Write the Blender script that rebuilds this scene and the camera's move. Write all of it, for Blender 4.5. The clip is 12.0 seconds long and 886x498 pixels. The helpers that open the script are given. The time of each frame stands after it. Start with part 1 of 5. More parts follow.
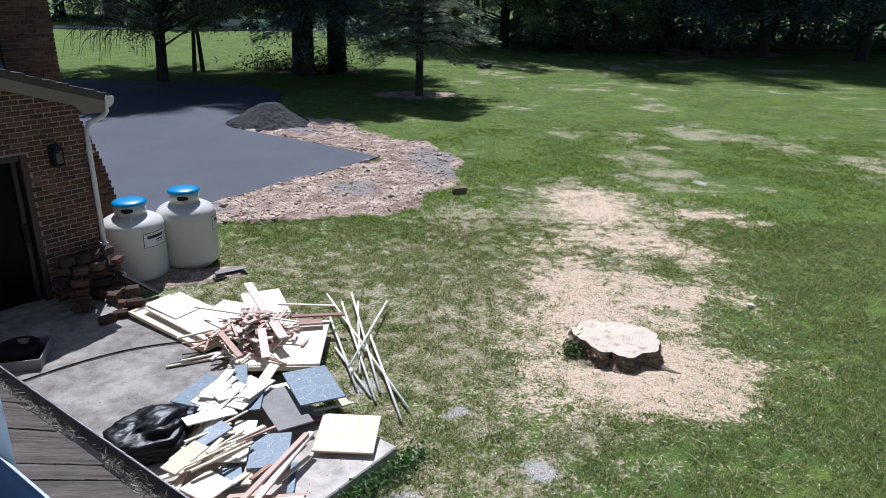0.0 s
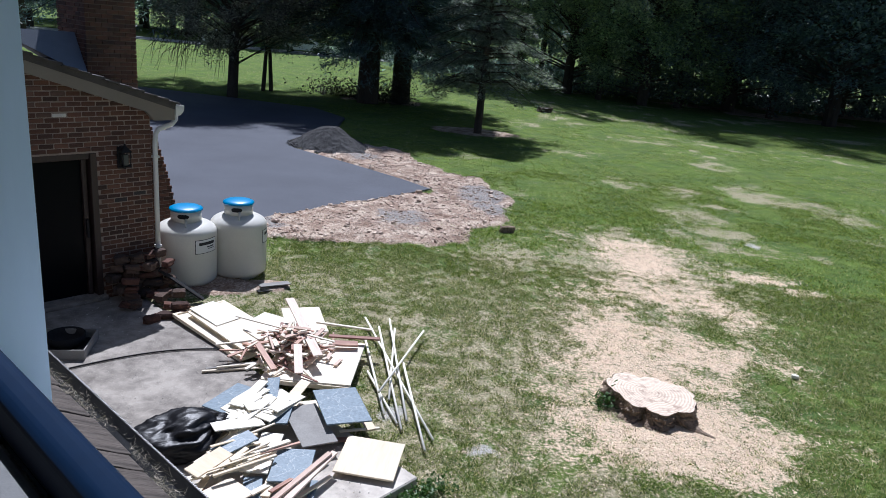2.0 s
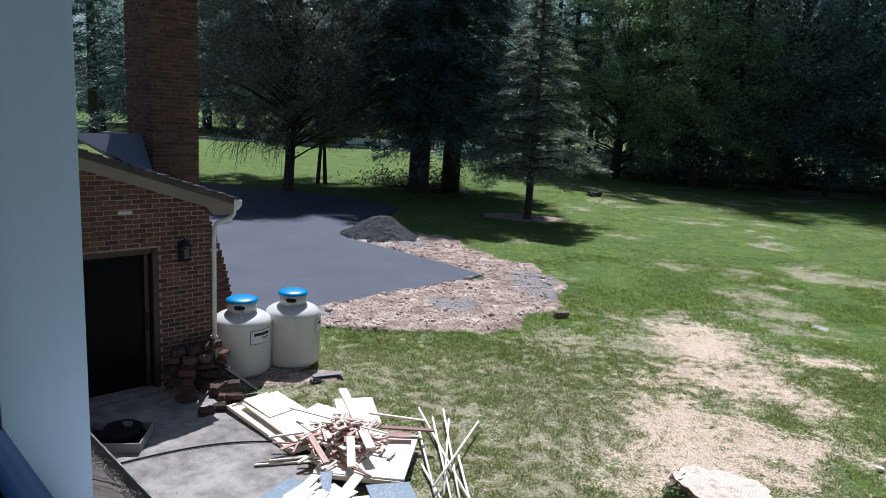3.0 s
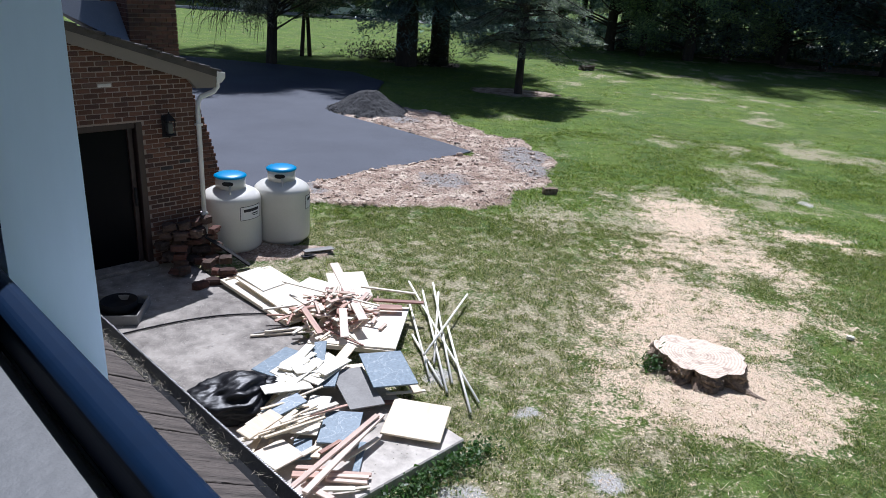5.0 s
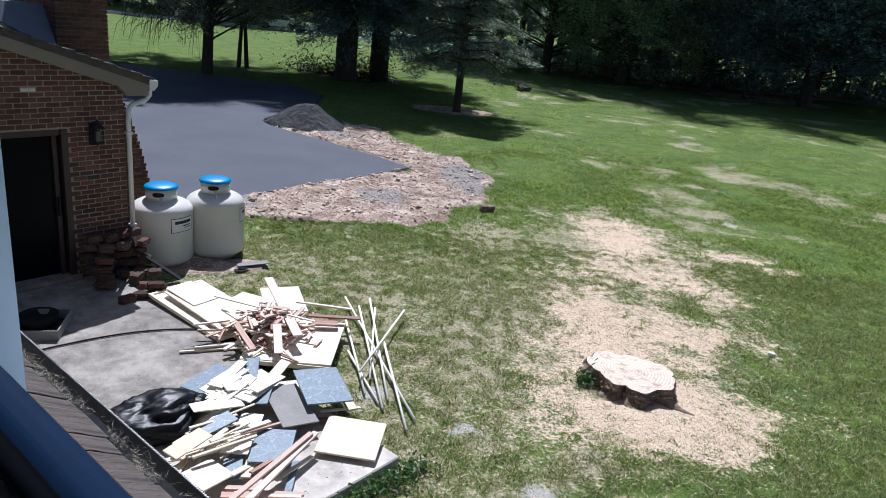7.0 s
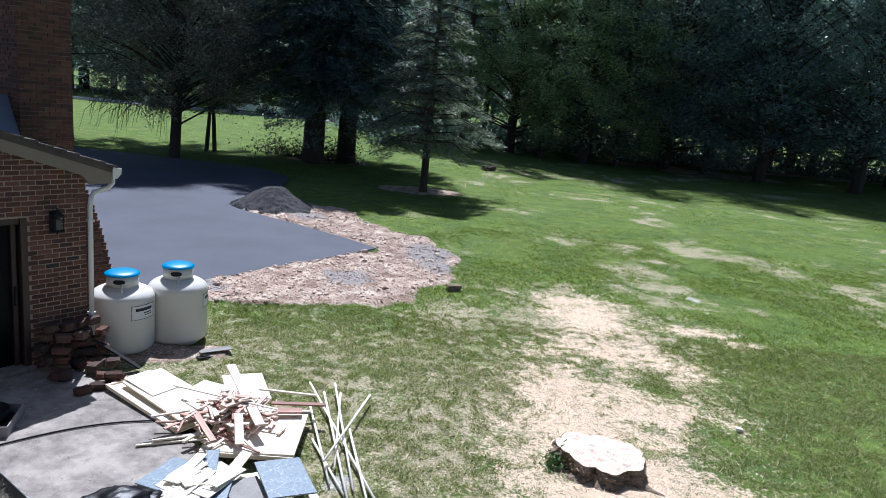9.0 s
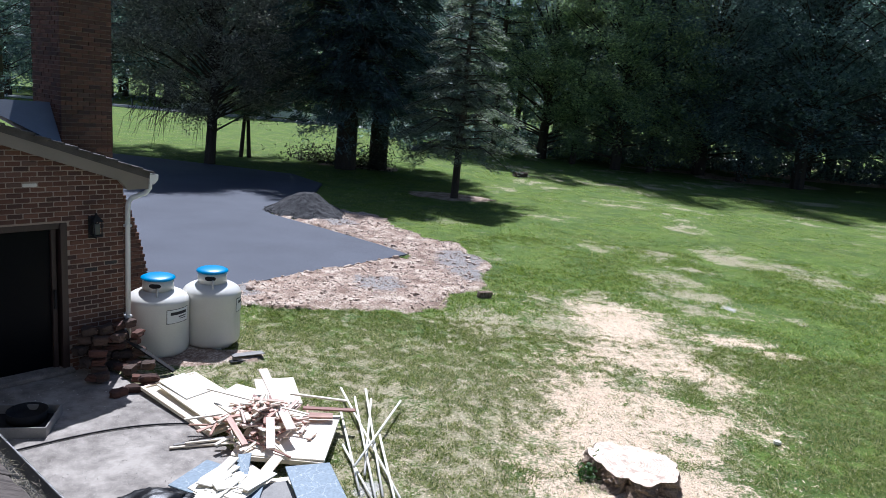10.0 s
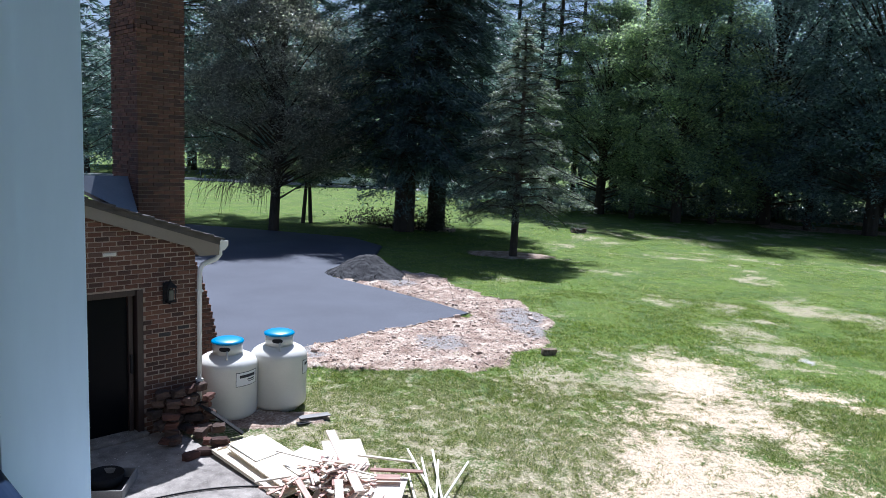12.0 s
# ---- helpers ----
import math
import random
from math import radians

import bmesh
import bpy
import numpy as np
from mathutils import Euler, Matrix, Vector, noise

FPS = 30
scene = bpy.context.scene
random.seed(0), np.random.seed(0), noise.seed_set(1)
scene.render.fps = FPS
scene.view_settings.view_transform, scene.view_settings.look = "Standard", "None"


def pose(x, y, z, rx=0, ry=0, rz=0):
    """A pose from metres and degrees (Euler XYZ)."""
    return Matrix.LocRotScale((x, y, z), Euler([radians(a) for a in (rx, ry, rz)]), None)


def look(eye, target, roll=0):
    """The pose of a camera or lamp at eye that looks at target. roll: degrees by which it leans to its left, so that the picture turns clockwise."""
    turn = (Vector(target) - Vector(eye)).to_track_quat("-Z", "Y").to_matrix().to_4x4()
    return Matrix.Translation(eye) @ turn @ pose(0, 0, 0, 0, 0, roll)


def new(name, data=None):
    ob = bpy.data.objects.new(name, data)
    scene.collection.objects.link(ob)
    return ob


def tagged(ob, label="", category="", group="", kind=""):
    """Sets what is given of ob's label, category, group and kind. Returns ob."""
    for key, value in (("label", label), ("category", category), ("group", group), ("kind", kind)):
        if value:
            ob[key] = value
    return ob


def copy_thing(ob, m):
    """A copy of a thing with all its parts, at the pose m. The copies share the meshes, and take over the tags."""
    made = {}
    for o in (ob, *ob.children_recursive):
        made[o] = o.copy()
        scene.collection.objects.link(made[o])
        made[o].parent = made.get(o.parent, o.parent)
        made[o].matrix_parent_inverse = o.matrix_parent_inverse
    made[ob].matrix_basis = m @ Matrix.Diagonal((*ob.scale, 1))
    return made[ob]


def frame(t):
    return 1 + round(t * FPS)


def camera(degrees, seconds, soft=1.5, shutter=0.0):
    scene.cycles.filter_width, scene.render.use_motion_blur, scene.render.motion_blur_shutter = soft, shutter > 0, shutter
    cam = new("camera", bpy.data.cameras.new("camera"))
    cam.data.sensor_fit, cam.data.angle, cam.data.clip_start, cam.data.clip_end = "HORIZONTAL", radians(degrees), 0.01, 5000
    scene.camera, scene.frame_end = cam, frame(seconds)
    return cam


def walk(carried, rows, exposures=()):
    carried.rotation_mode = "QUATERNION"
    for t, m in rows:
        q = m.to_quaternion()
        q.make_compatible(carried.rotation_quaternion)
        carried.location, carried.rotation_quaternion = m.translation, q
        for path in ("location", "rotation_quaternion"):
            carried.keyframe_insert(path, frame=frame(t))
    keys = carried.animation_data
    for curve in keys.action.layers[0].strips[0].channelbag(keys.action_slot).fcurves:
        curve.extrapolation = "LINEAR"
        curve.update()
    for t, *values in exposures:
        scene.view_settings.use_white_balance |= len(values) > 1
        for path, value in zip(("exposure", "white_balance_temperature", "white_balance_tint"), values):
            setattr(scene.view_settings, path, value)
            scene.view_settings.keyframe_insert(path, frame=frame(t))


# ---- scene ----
cam = camera(63.83, 12.0, soft=0.8)
PATH = [
    (0, (-0.0065, 0.0079, 4.0022), (-0.0019, 9.3923, 0.5479), 0.757),
    (0.5, (0.0051, 0.0003, 4.0133), (-0.2878, 9.4413, 0.7297), 0.367),
    (1, (0.0073, -0.0093, 4.0110), (-0.3945, 9.4155, 0.6927), 0.256),
    (1.5, (-0.0024, -0.0021, 4.0158), (-0.6257, 9.3850, 0.6255), 0.484),
    (2, (0.0133, -0.0369, 3.9900), (-0.6390, 9.4779, 0.9831), 5.385),
    (2.5, (-0.0064, -0.0133, 3.9667), (-1.0194, 9.6720, 1.6929), 4.950),
    (2.7, (-0.0015, -0.0001, 3.9890), (-1.2562, 9.7390, 2.0983), 4.015),
    (4.3, (-0.0293, 0.0479, 3.9779), (-1.8186, 9.5309, 1.3566), 2.083),
    (4.5, (-0.0264, 0.0331, 3.9698), (-1.6511, 9.4317, 0.9653), 2.574),
    (5, (-0.0169, 0.0110, 3.9684), (-1.1812, 9.2933, 0.4353), 3.533),
    (5.5, (0.0093, -0.0072, 3.9892), (-0.8319, 9.2877, 0.3980), 4.817),
    (6, (0.0054, -0.0134, 3.9836), (-0.6655, 9.3092, 0.4284), 5.264),
    (6.5, (-0.0048, -0.0029, 3.9872), (-0.6698, 9.4731, 0.8627), 5.500),
    (7, (-0.0247, 0.0173, 3.9590), (-0.3369, 9.4699, 0.7108), 6.027),
    (7.2, (-0.0113, -0.0253, 3.9826), (0.0431, 9.5657, 1.1524), 7.152),
    (9, (0.0331, 0.0137, 4.0310), (0.0278, 9.7745, 1.8569), 5.421),
    (9.5, (0.0346, 0.0031, 4.0313), (-0.1309, 9.7873, 1.9717), 5.761),
    (10, (0.0250, 0.0393, 4.0280), (-0.4183, 9.7998, 1.8983), 5.205),
    (10.5, (0.0323, 0.0241, 4.0290), (-0.4434, 9.7932, 1.9462), 5.350),
    (11, (0.0040, 0.0039, 4.0281), (-0.6263, 9.8066, 2.1544), 3.879),
    (11.5, (-0.0040, 0.0371, 4.0261), (-0.7581, 9.8846, 2.4579), 3.026),
    (12, (-0.0259, 0.0093, 3.9910), (-1.3484, 9.8285, 2.6360), 2.638),
]
walk(cam, [(t, look(eye, target, roll)) for t, eye, target, roll in PATH],
     [(0, 0.15, 5500, 15), (2.7, 0.22, 5500, 15), (4.3, 0.46, 5530, 15), (4.6, 0.4, 5530, 15), (5.5, 0.19, 5530, 15), (7.2, 0.24, 5500, 15), (9.0, 0.49, 5450, 15), (10.5, 0.54, 5450, 15), (12.0, 0.78, 5400, 15)])

# ---- world, sun, exposure ----
SUN_TO = Vector((-0.133, 0.513, 0.848))
world = bpy.data.worlds.new("sky")
scene.world = world
world.use_nodes = True
wn = world.node_tree
sky = wn.nodes.new("ShaderNodeTexSky")
sky.sky_type, sky.sun_disc = "NISHITA", False
sky.sun_elevation, sky.sun_rotation = radians(58), radians(-14.5)
sky.air_density, sky.dust_density = 1.0, 1.2
back = wn.nodes["Background"]
back.inputs["Strength"].default_value = 0.049
wn.links.new(sky.outputs[0], back.inputs[0])
lamp = bpy.data.lights.new("sun", "SUN")
lamp.energy, lamp.angle, lamp.color = 5.0, radians(0.55), (1.0, 0.965, 0.91)
sun = new("sun", lamp)
sun.matrix_world = look(SUN_TO * 80, (0, 0, 0))

# ---- helpers ----
H = pose(0, 0, 0, 0, 0, 53)          # house axes: x out of the house, y along its wall
rng = np.random.default_rng(7)


def thing(name, m=Matrix(), label="", category="", group="", kind=""):
    ob = new(name)
    ob.empty_display_size = 0.1
    ob.matrix_basis = m
    return tagged(ob, label, category, group, kind)


def part(name, bm, mat, parent=None, label="", m=None, smooth=False):
    me = bm
    if isinstance(bm, bmesh.types.BMesh):
        me = bpy.data.meshes.new(name)
        if smooth:
            for f in bm.faces:
                f.smooth = True
        bm.to_mesh(me)
        bm.free()
    if mat and not me.materials:
        me.materials.append(mat)
    ob = new(name, me)
    ob.parent = parent
    if m is not None:
        ob.matrix_basis = m
    return tagged(ob, label)


def box(bm, lo, hi, m=None, bevel=0.0):
    r = bmesh.ops.create_cube(bm, size=1)
    vs = r["verts"]
    c = [(a + b) / 2 for a, b in zip(lo, hi)]
    s = [max(1e-4, b - a) for a, b in zip(lo, hi)]
    for v in vs:
        v.co = Vector((v.co.x * s[0] + c[0], v.co.y * s[1] + c[1], v.co.z * s[2] + c[2]))
    if bevel:
        es = list({e for v in vs for e in v.link_edges})
        rr = bmesh.ops.bevel(bm, geom=es, offset=bevel, segments=1, affect="EDGES")
        vs = list({v for f in rr["faces"] for v in f.verts} | {v for v in vs if v.is_valid})
    if m is not None:
        bmesh.ops.transform(bm, matrix=m, verts=[v for v in vs if v.is_valid])
    return bm


def boxed(lo, hi, m=None, bevel=0.0):
    return box(bmesh.new(), lo, hi, m, bevel)


def prism(profile, length, axis="y", bm=None):
    """A closed profile in two axes, drawn out along the third from a to b."""
    bm = bm or bmesh.new()
    a, b = length

    def put(p, t):
        return (p[0], t, p[1]) if axis == "y" else ((p[0], p[1], t) if axis == "z" else (t, p[0], p[1]))
    lo = [bm.verts.new(put(p, a)) for p in profile]
    hi = [bm.verts.new(put(p, b)) for p in profile]
    n = len(profile)
    bm.faces.new(lo)
    bm.faces.new(hi[::-1])
    for i in range(n):
        bm.faces.new((lo[i], hi[i], hi[(i + 1) % n], lo[(i + 1) % n]))
    bmesh.ops.recalc_face_normals(bm, faces=bm.faces)
    return bm


def lathe(profile, segments=40, bm=None):
    bm = bm or bmesh.new()
    rings = []
    for r, z in profile:
        if r < 1e-5:
            rings.append([bm.verts.new((0, 0, z))])
        else:
            rings.append([bm.verts.new((r * math.cos(2 * math.pi * i / segments), r * math.sin(2 * math.pi * i / segments), z)) for i in range(segments)])
    for a, b in zip(rings, rings[1:]):
        for i in range(segments):
            j = (i + 1) % segments
            if len(a) == 1 and len(b) > 1:
                bm.faces.new((a[0], b[i], b[j]))
            elif len(b) == 1 and len(a) > 1:
                bm.faces.new((a[i], a[j], b[0]))
            elif len(a) > 1:
                bm.faces.new((a[i], a[j], b[j], b[i]))
    bmesh.ops.recalc_face_normals(bm, faces=bm.faces)
    return bm


def tube(bm, pts, radii, segments=8):
    """A tapered tube along points."""
    rings = []
    pts = [Vector(p) for p in pts]
    for i, p in enumerate(pts):
        d = (pts[min(i + 1, len(pts) - 1)] - pts[max(i - 1, 0)]).normalized()
        a = d.orthogonal().normalized() if i == 0 else (a - d * a.dot(d)).normalized()
        b = d.cross(a)
        r = radii[i] if hasattr(radii, "__len__") else radii
        rings.append([bm.verts.new(p + (a * math.cos(2 * math.pi * k / segments) + b * math.sin(2 * math.pi * k / segments)) * r) for k in range(segments)])
    for a_, b_ in zip(rings, rings[1:]):
        for k in range(segments):
            bm.faces.new((a_[k], a_[(k + 1) % segments], b_[(k + 1) % segments], b_[k]))
    bm.faces.new(rings[0][::-1])
    bm.faces.new(rings[-1])
    return bm


def raw_mesh(name, verts, k):
    """A mesh of separate faces with k corners each, from an array of corners."""
    me = bpy.data.meshes.new(name)
    n = len(verts)
    me.vertices.add(n)
    me.vertices.foreach_set("co", np.ascontiguousarray(verts, dtype=np.float32).ravel())
    me.loops.add(n)
    me.loops.foreach_set("vertex_index", np.arange(n, dtype=np.int32))
    me.polygons.add(n // k)
    me.polygons.foreach_set("loop_start", np.arange(0, n, k, dtype=np.int32))
    me.update(calc_edges=True)
    return me


def vnoise(x, y, seed=0):
    xi, yi = np.floor(x).astype(np.int64), np.floor(y).astype(np.int64)
    fx, fy = x - xi, y - yi
    fx, fy = fx * fx * (3 - 2 * fx), fy * fy * (3 - 2 * fy)

    def h(a, b):
        v = (a * 374761393 + b * 668265263 + seed * 974634777) & 0xFFFFFFFF
        v = ((v ^ (v >> 13)) * 1274126177) & 0xFFFFFFFF
        return ((v ^ (v >> 16)) & 0xFFFF) / 65535.0
    return (h(xi, yi) * (1 - fx) + h(xi + 1, yi) * fx) * (1 - fy) + (h(xi, yi + 1) * (1 - fx) + h(xi + 1, yi + 1) * fx) * fy


def fbm(x, y, scale, seed=0, octaves=4):
    out, amp, tot = 0.0, 1.0, 0.0
    for o in range(octaves):
        out = out + amp * vnoise(x / scale * 2 ** o + 37.1 * o, y / scale * 2 ** o - 11.7 * o, seed + o)
        tot += amp
        amp *= 0.55
    return out / tot


def smooth01(v, lo, hi):
    t = np.clip((v - lo) / (hi - lo), 0, 1)
    return t * t * (3 - 2 * t)


# ---- materials ----
def material(name, base=(0.5, 0.5, 0.5), rough=0.7, metal=0.0, spec=0.5):
    m = bpy.data.materials.new(name)
    m.use_nodes = True
    b = m.node_tree.nodes["Principled BSDF"]
    b.inputs["Base Color"].default_value = (*base, 1)
    b.inputs["Roughness"].default_value = rough
    b.inputs["Metallic"].default_value = metal
    b.inputs["Specular IOR Level"].default_value = spec
    return m


def node(m, kind, **values):
    n = m.node_tree.nodes.new(kind)
    for k, v in values.items():
        n.inputs[k.replace("_", " ")].default_value = v
    return n


def noise_of(m, scale, detail=6.0, rough=0.6, space="Object", stretch=(1, 1, 1)):
    co = node(m, "ShaderNodeTexCoord")
    mp = node(m, "ShaderNodeMapping")
    mp.inputs["Scale"].default_value = stretch
    nz = node(m, "ShaderNodeTexNoise", Scale=scale, Detail=detail, Roughness=rough)
    m.node_tree.links.new(co.outputs[space], mp.inputs[0])
    m.node_tree.links.new(mp.outputs[0], nz.inputs["Vector"])
    return nz.outputs["Fac"]


def ramp(m, fac, stops):
    r = node(m, "ShaderNodeValToRGB")
    el = r.color_ramp.elements
    while len(el) < len(stops):
        el.new(0.5)
    for e, (p, c) in zip(el, stops):
        e.position, e.color = p, (*c, 1)
    m.node_tree.links.new(fac, r.inputs[0])
    return r.outputs[0]


def mixed(m, fac, a, b, blend="MIX"):
    n = m.node_tree.nodes.new("ShaderNodeMix")
    n.data_type, n.blend_type = "RGBA", blend
    for sock, v in ((n.inputs[0], fac), (n.inputs[6], a), (n.inputs[7], b)):
        if isinstance(v, (int, float)):
            sock.default_value = v
        elif isinstance(v, tuple):
            sock.default_value = (*v, 1)
        else:
            m.node_tree.links.new(v, sock)
    return n.outputs[2]


def maths(m, op, a, b=None, clamp=False):
    n = m.node_tree.nodes.new("ShaderNodeMath")
    n.operation, n.use_clamp = op, clamp
    for sock, v in zip(n.inputs, (a, b)):
        if v is None:
            continue
        if isinstance(v, (int, float)):
            sock.default_value = v
        else:
            m.node_tree.links.new(v, sock)
    return n.outputs[0]


def colour(m, out):
    m.node_tree.links.new(out, m.node_tree.nodes["Principled BSDF"].inputs["Base Color"])


def bump(m, height, strength=0.4, distance=0.01):
    b = node(m, "ShaderNodeBump", Strength=strength, Distance=distance)
    m.node_tree.links.new(height, b.inputs["Height"])
    m.node_tree.links.new(b.outputs[0], m.node_tree.nodes["Principled BSDF"].inputs["Normal"])


def grained(name, dark, light, rough=0.7, scale=6.0, stretch=(1, 1, 1), strength=0.3, dist=0.004, metal=0.0, spec=0.5, fine=60.0, per="none"):
    """Two scales of noise between two colours, with fine relief."""
    m = material(name, light, rough, metal, spec)
    a = noise_of(m, scale, 5, 0.6, stretch=stretch)
    b = noise_of(m, fine, 4, 0.6, stretch=stretch)
    f = maths(m, "ADD", maths(m, "MULTIPLY", a, 0.6), maths(m, "MULTIPLY", b, 0.4))
    if per == "object":
        oi = node(m, "ShaderNodeObjectInfo")
        f = maths(m, "ADD", f, maths(m, "MULTIPLY", maths(m, "SUBTRACT", oi.outputs["Random"], 0.5), 0.45))
    elif per == "island":
        gi = node(m, "ShaderNodeNewGeometry")
        f = maths(m, "ADD", f, maths(m, "MULTIPLY", maths(m, "SUBTRACT", gi.outputs["Random Per Island"], 0.5), 0.45))
    colour(m, ramp(m, f, [(0.3, dark), (0.7, light)]))
    bump(m, b, strength, dist)
    return m


def brick_material(name, per):
    m = material(name, (0.2, 0.08, 0.05), 0.85, spec=0.25)
    if per == "object":
        r = node(m, "ShaderNodeObjectInfo").outputs["Random"]
    else:
        r = node(m, "ShaderNodeNewGeometry").outputs["Random Per Island"]
    base = ramp(m, r, [(0.0, (0.035, 0.024, 0.022)), (0.15, (0.065, 0.036, 0.03)), (0.35, (0.085, 0.04, 0.027)), (0.65, (0.125, 0.057, 0.037)), (0.88, (0.17, 0.083, 0.055)), (1.0, (0.11, 0.07, 0.056))])
    n1 = noise_of(m, 9, 5)
    n2 = noise_of(m, 90, 4)
    c = mixed(m, maths(m, "MULTIPLY", n1, 0.6), base, (0.1, 0.055, 0.042))
    c = mixed(m, ramp(m, n2, [(0.55, (0, 0, 0)), (0.8, (0.35, 0.35, 0.35))]), c, (0.28, 0.19, 0.15))
    colour(m, c)
    bump(m, n2, 0.5, 0.004)
    return m


def leaf_material(name, stops, translucent=0.35, rough=0.45, spec=0.5, through_tint=(1.2, 1.35, 0.9)):
    m = material(name, stops[0][1], rough, spec=spec)
    gi = node(m, "ShaderNodeNewGeometry")
    c = ramp(m, gi.outputs["Random Per Island"], stops)
    colour(m, c)
    tr = node(m, "ShaderNodeBsdfTranslucent")
    mx = node(m, "ShaderNodeMixShader", Fac=translucent)
    L = m.node_tree.links
    L.new(mixed(m, 1.0, c, through_tint, "MULTIPLY"), tr.inputs[0])
    L.new(m.node_tree.nodes["Principled BSDF"].outputs[0], mx.inputs[1])
    L.new(tr.outputs[0], mx.inputs[2])
    L.new(mx.outputs[0], m.node_tree.nodes["Material Output"].inputs[0])
    return m


M_BRICK = brick_material("fired brick", "object")
M_BRICK_J = brick_material("fired brick joined", "island")
M_BRICK_WHITE = grained("whitewashed brick", (0.45, 0.42, 0.38), (0.7, 0.68, 0.63), 0.85)
M_BRICK_BLACK = grained("burnt brick", (0.02, 0.018, 0.018), (0.05, 0.045, 0.045), 0.8)
M_MORTAR = grained("mortar", (0.21, 0.165, 0.135), (0.34, 0.275, 0.225), 0.95, 3, strength=0.5)
M_FASCIA = grained("taupe trim paint", (0.17, 0.145, 0.12), (0.21, 0.18, 0.15), 0.55, 2, strength=0.08)
M_GUTTER = grained("white gutter enamel", (0.62, 0.62, 0.6), (0.75, 0.75, 0.73), 0.4, 2, strength=0.05)
M_SHINGLE = grained("asphalt shingle", (0.035, 0.032, 0.03), (0.11, 0.10, 0.095), 0.95, 4, strength=0.6, fine=220)
M_FLASH = grained("grey painted metal", (0.16, 0.18, 0.21), (0.24, 0.26, 0.29), 0.45, 2, metal=0.4)
M_DOORFRAME = grained("dark red-brown wood", (0.022, 0.013, 0.011), (0.05, 0.027, 0.021), 0.55, 3, (1, 1, 0.1))
M_DARKIN = material("dark room", (0.03, 0.028, 0.026), 0.9)
M_CONCRETE = material("patio concrete", (0.35, 0.33, 0.3), 0.85, spec=0.3)
_a, _b, _c = noise_of(M_CONCRETE, 1.3, 6, 0.7), noise_of(M_CONCRETE, 7, 5, 0.6), noise_of(M_CONCRETE, 130, 3, 0.6)
_f = maths(M_CONCRETE, "ADD", maths(M_CONCRETE, "MULTIPLY", _a, 0.62), maths(M_CONCRETE, "MULTIPLY", _b, 0.38))
# Paler mix round the near corner, fading out by about two metres.
_d = M_CONCRETE.node_tree.nodes.new("ShaderNodeVectorMath")
_d.operation = "DISTANCE"
_d.inputs[1].default_value = (-0.9, 4.9, 0.1)
M_CONCRETE.node_tree.links.new(node(M_CONCRETE, "ShaderNodeTexCoord").outputs["Object"], _d.inputs[0])
_corner_mix = ramp(M_CONCRETE, maths(M_CONCRETE, "ADD", maths(M_CONCRETE, "MULTIPLY", _d.outputs["Value"], 0.35), maths(M_CONCRETE, "MULTIPLY", maths(M_CONCRETE, "SUBTRACT", _b, 0.5), 0.5)), [(0.3, (1, 1, 1)), (0.7, (0, 0, 0))])
_darker_mix = ramp(M_CONCRETE, _f, [(0.36, (0.13, 0.114, 0.1)), (0.48, (0.24, 0.216, 0.19)), (0.6, (0.37, 0.335, 0.295))])
_k = mixed(M_CONCRETE, _corner_mix, _darker_mix, ramp(M_CONCRETE, _f, [(0.36, (0.3, 0.27, 0.235)), (0.5, (0.5, 0.455, 0.4)), (0.62, (0.66, 0.61, 0.54))]))
colour(M_CONCRETE, mixed(M_CONCRETE, ramp(M_CONCRETE, _c, [(0.6, (0, 0, 0)), (0.68, (0.8, 0.8, 0.8))]), _k, (0.58, 0.54, 0.48)))
bump(M_CONCRETE, _c, 0.45, 0.004)
M_ASPHALT = material("fresh asphalt", (0.035, 0.037, 0.042), 0.66, spec=0.22)
_a, _c = noise_of(M_ASPHALT, 0.5, 5, 0.6), noise_of(M_ASPHALT, 160, 3, 0.7)
colour(M_ASPHALT, mixed(M_ASPHALT, ramp(M_ASPHALT, _c, [(0.4, (0, 0, 0)), (0.75, (0.6, 0.6, 0.6))]), ramp(M_ASPHALT, _a, [(0.35, (0.05, 0.056, 0.074)), (0.65, (0.07, 0.078, 0.1))]), (0.11, 0.118, 0.14)))
bump(M_ASPHALT, _c, 0.5, 0.005)
M_TANK = grained("cream tank enamel", (0.62, 0.6, 0.54), (0.74, 0.72, 0.66), 0.38, 1.5, strength=0.03)
M_BLUE = grained("blue plastic cap", (0.0, 0.20, 0.46), (0.0, 0.28, 0.58), 0.35, 2, strength=0.03)
M_BLACK = grained("black paint", (0.010, 0.010, 0.011), (0.028, 0.028, 0.03), 0.8, 4, spec=0.2)
M_LABEL = material("label white", (0.75, 0.75, 0.75), 0.5)
M_INK = material("label ink", (0.02, 0.02, 0.03), 0.6)
M_BAG = material("black bin liner", (0.007, 0.007, 0.009), 0.42, spec=0.35)
bump(M_BAG, noise_of(M_BAG, 11, 5, 0.6, stretch=(0.4, 1.4, 1.2)), 0.4, 0.02)
M_PLY = grained("pale plywood", (0.66, 0.54, 0.38), (0.84, 0.74, 0.57), 0.7, 3, (1, 0.12, 1), 0.2, per="object")
M_WHITEWOOD = grained("pale bare wood", (0.68, 0.59, 0.46), (0.86, 0.79, 0.66), 0.7, 3, (0.15, 1, 1), 0.2, per="object")
M_PLASTER = grained("white broken plasterboard", (0.74, 0.69, 0.58), (0.87, 0.83, 0.73), 0.85, 4, strength=0.3, per="object")
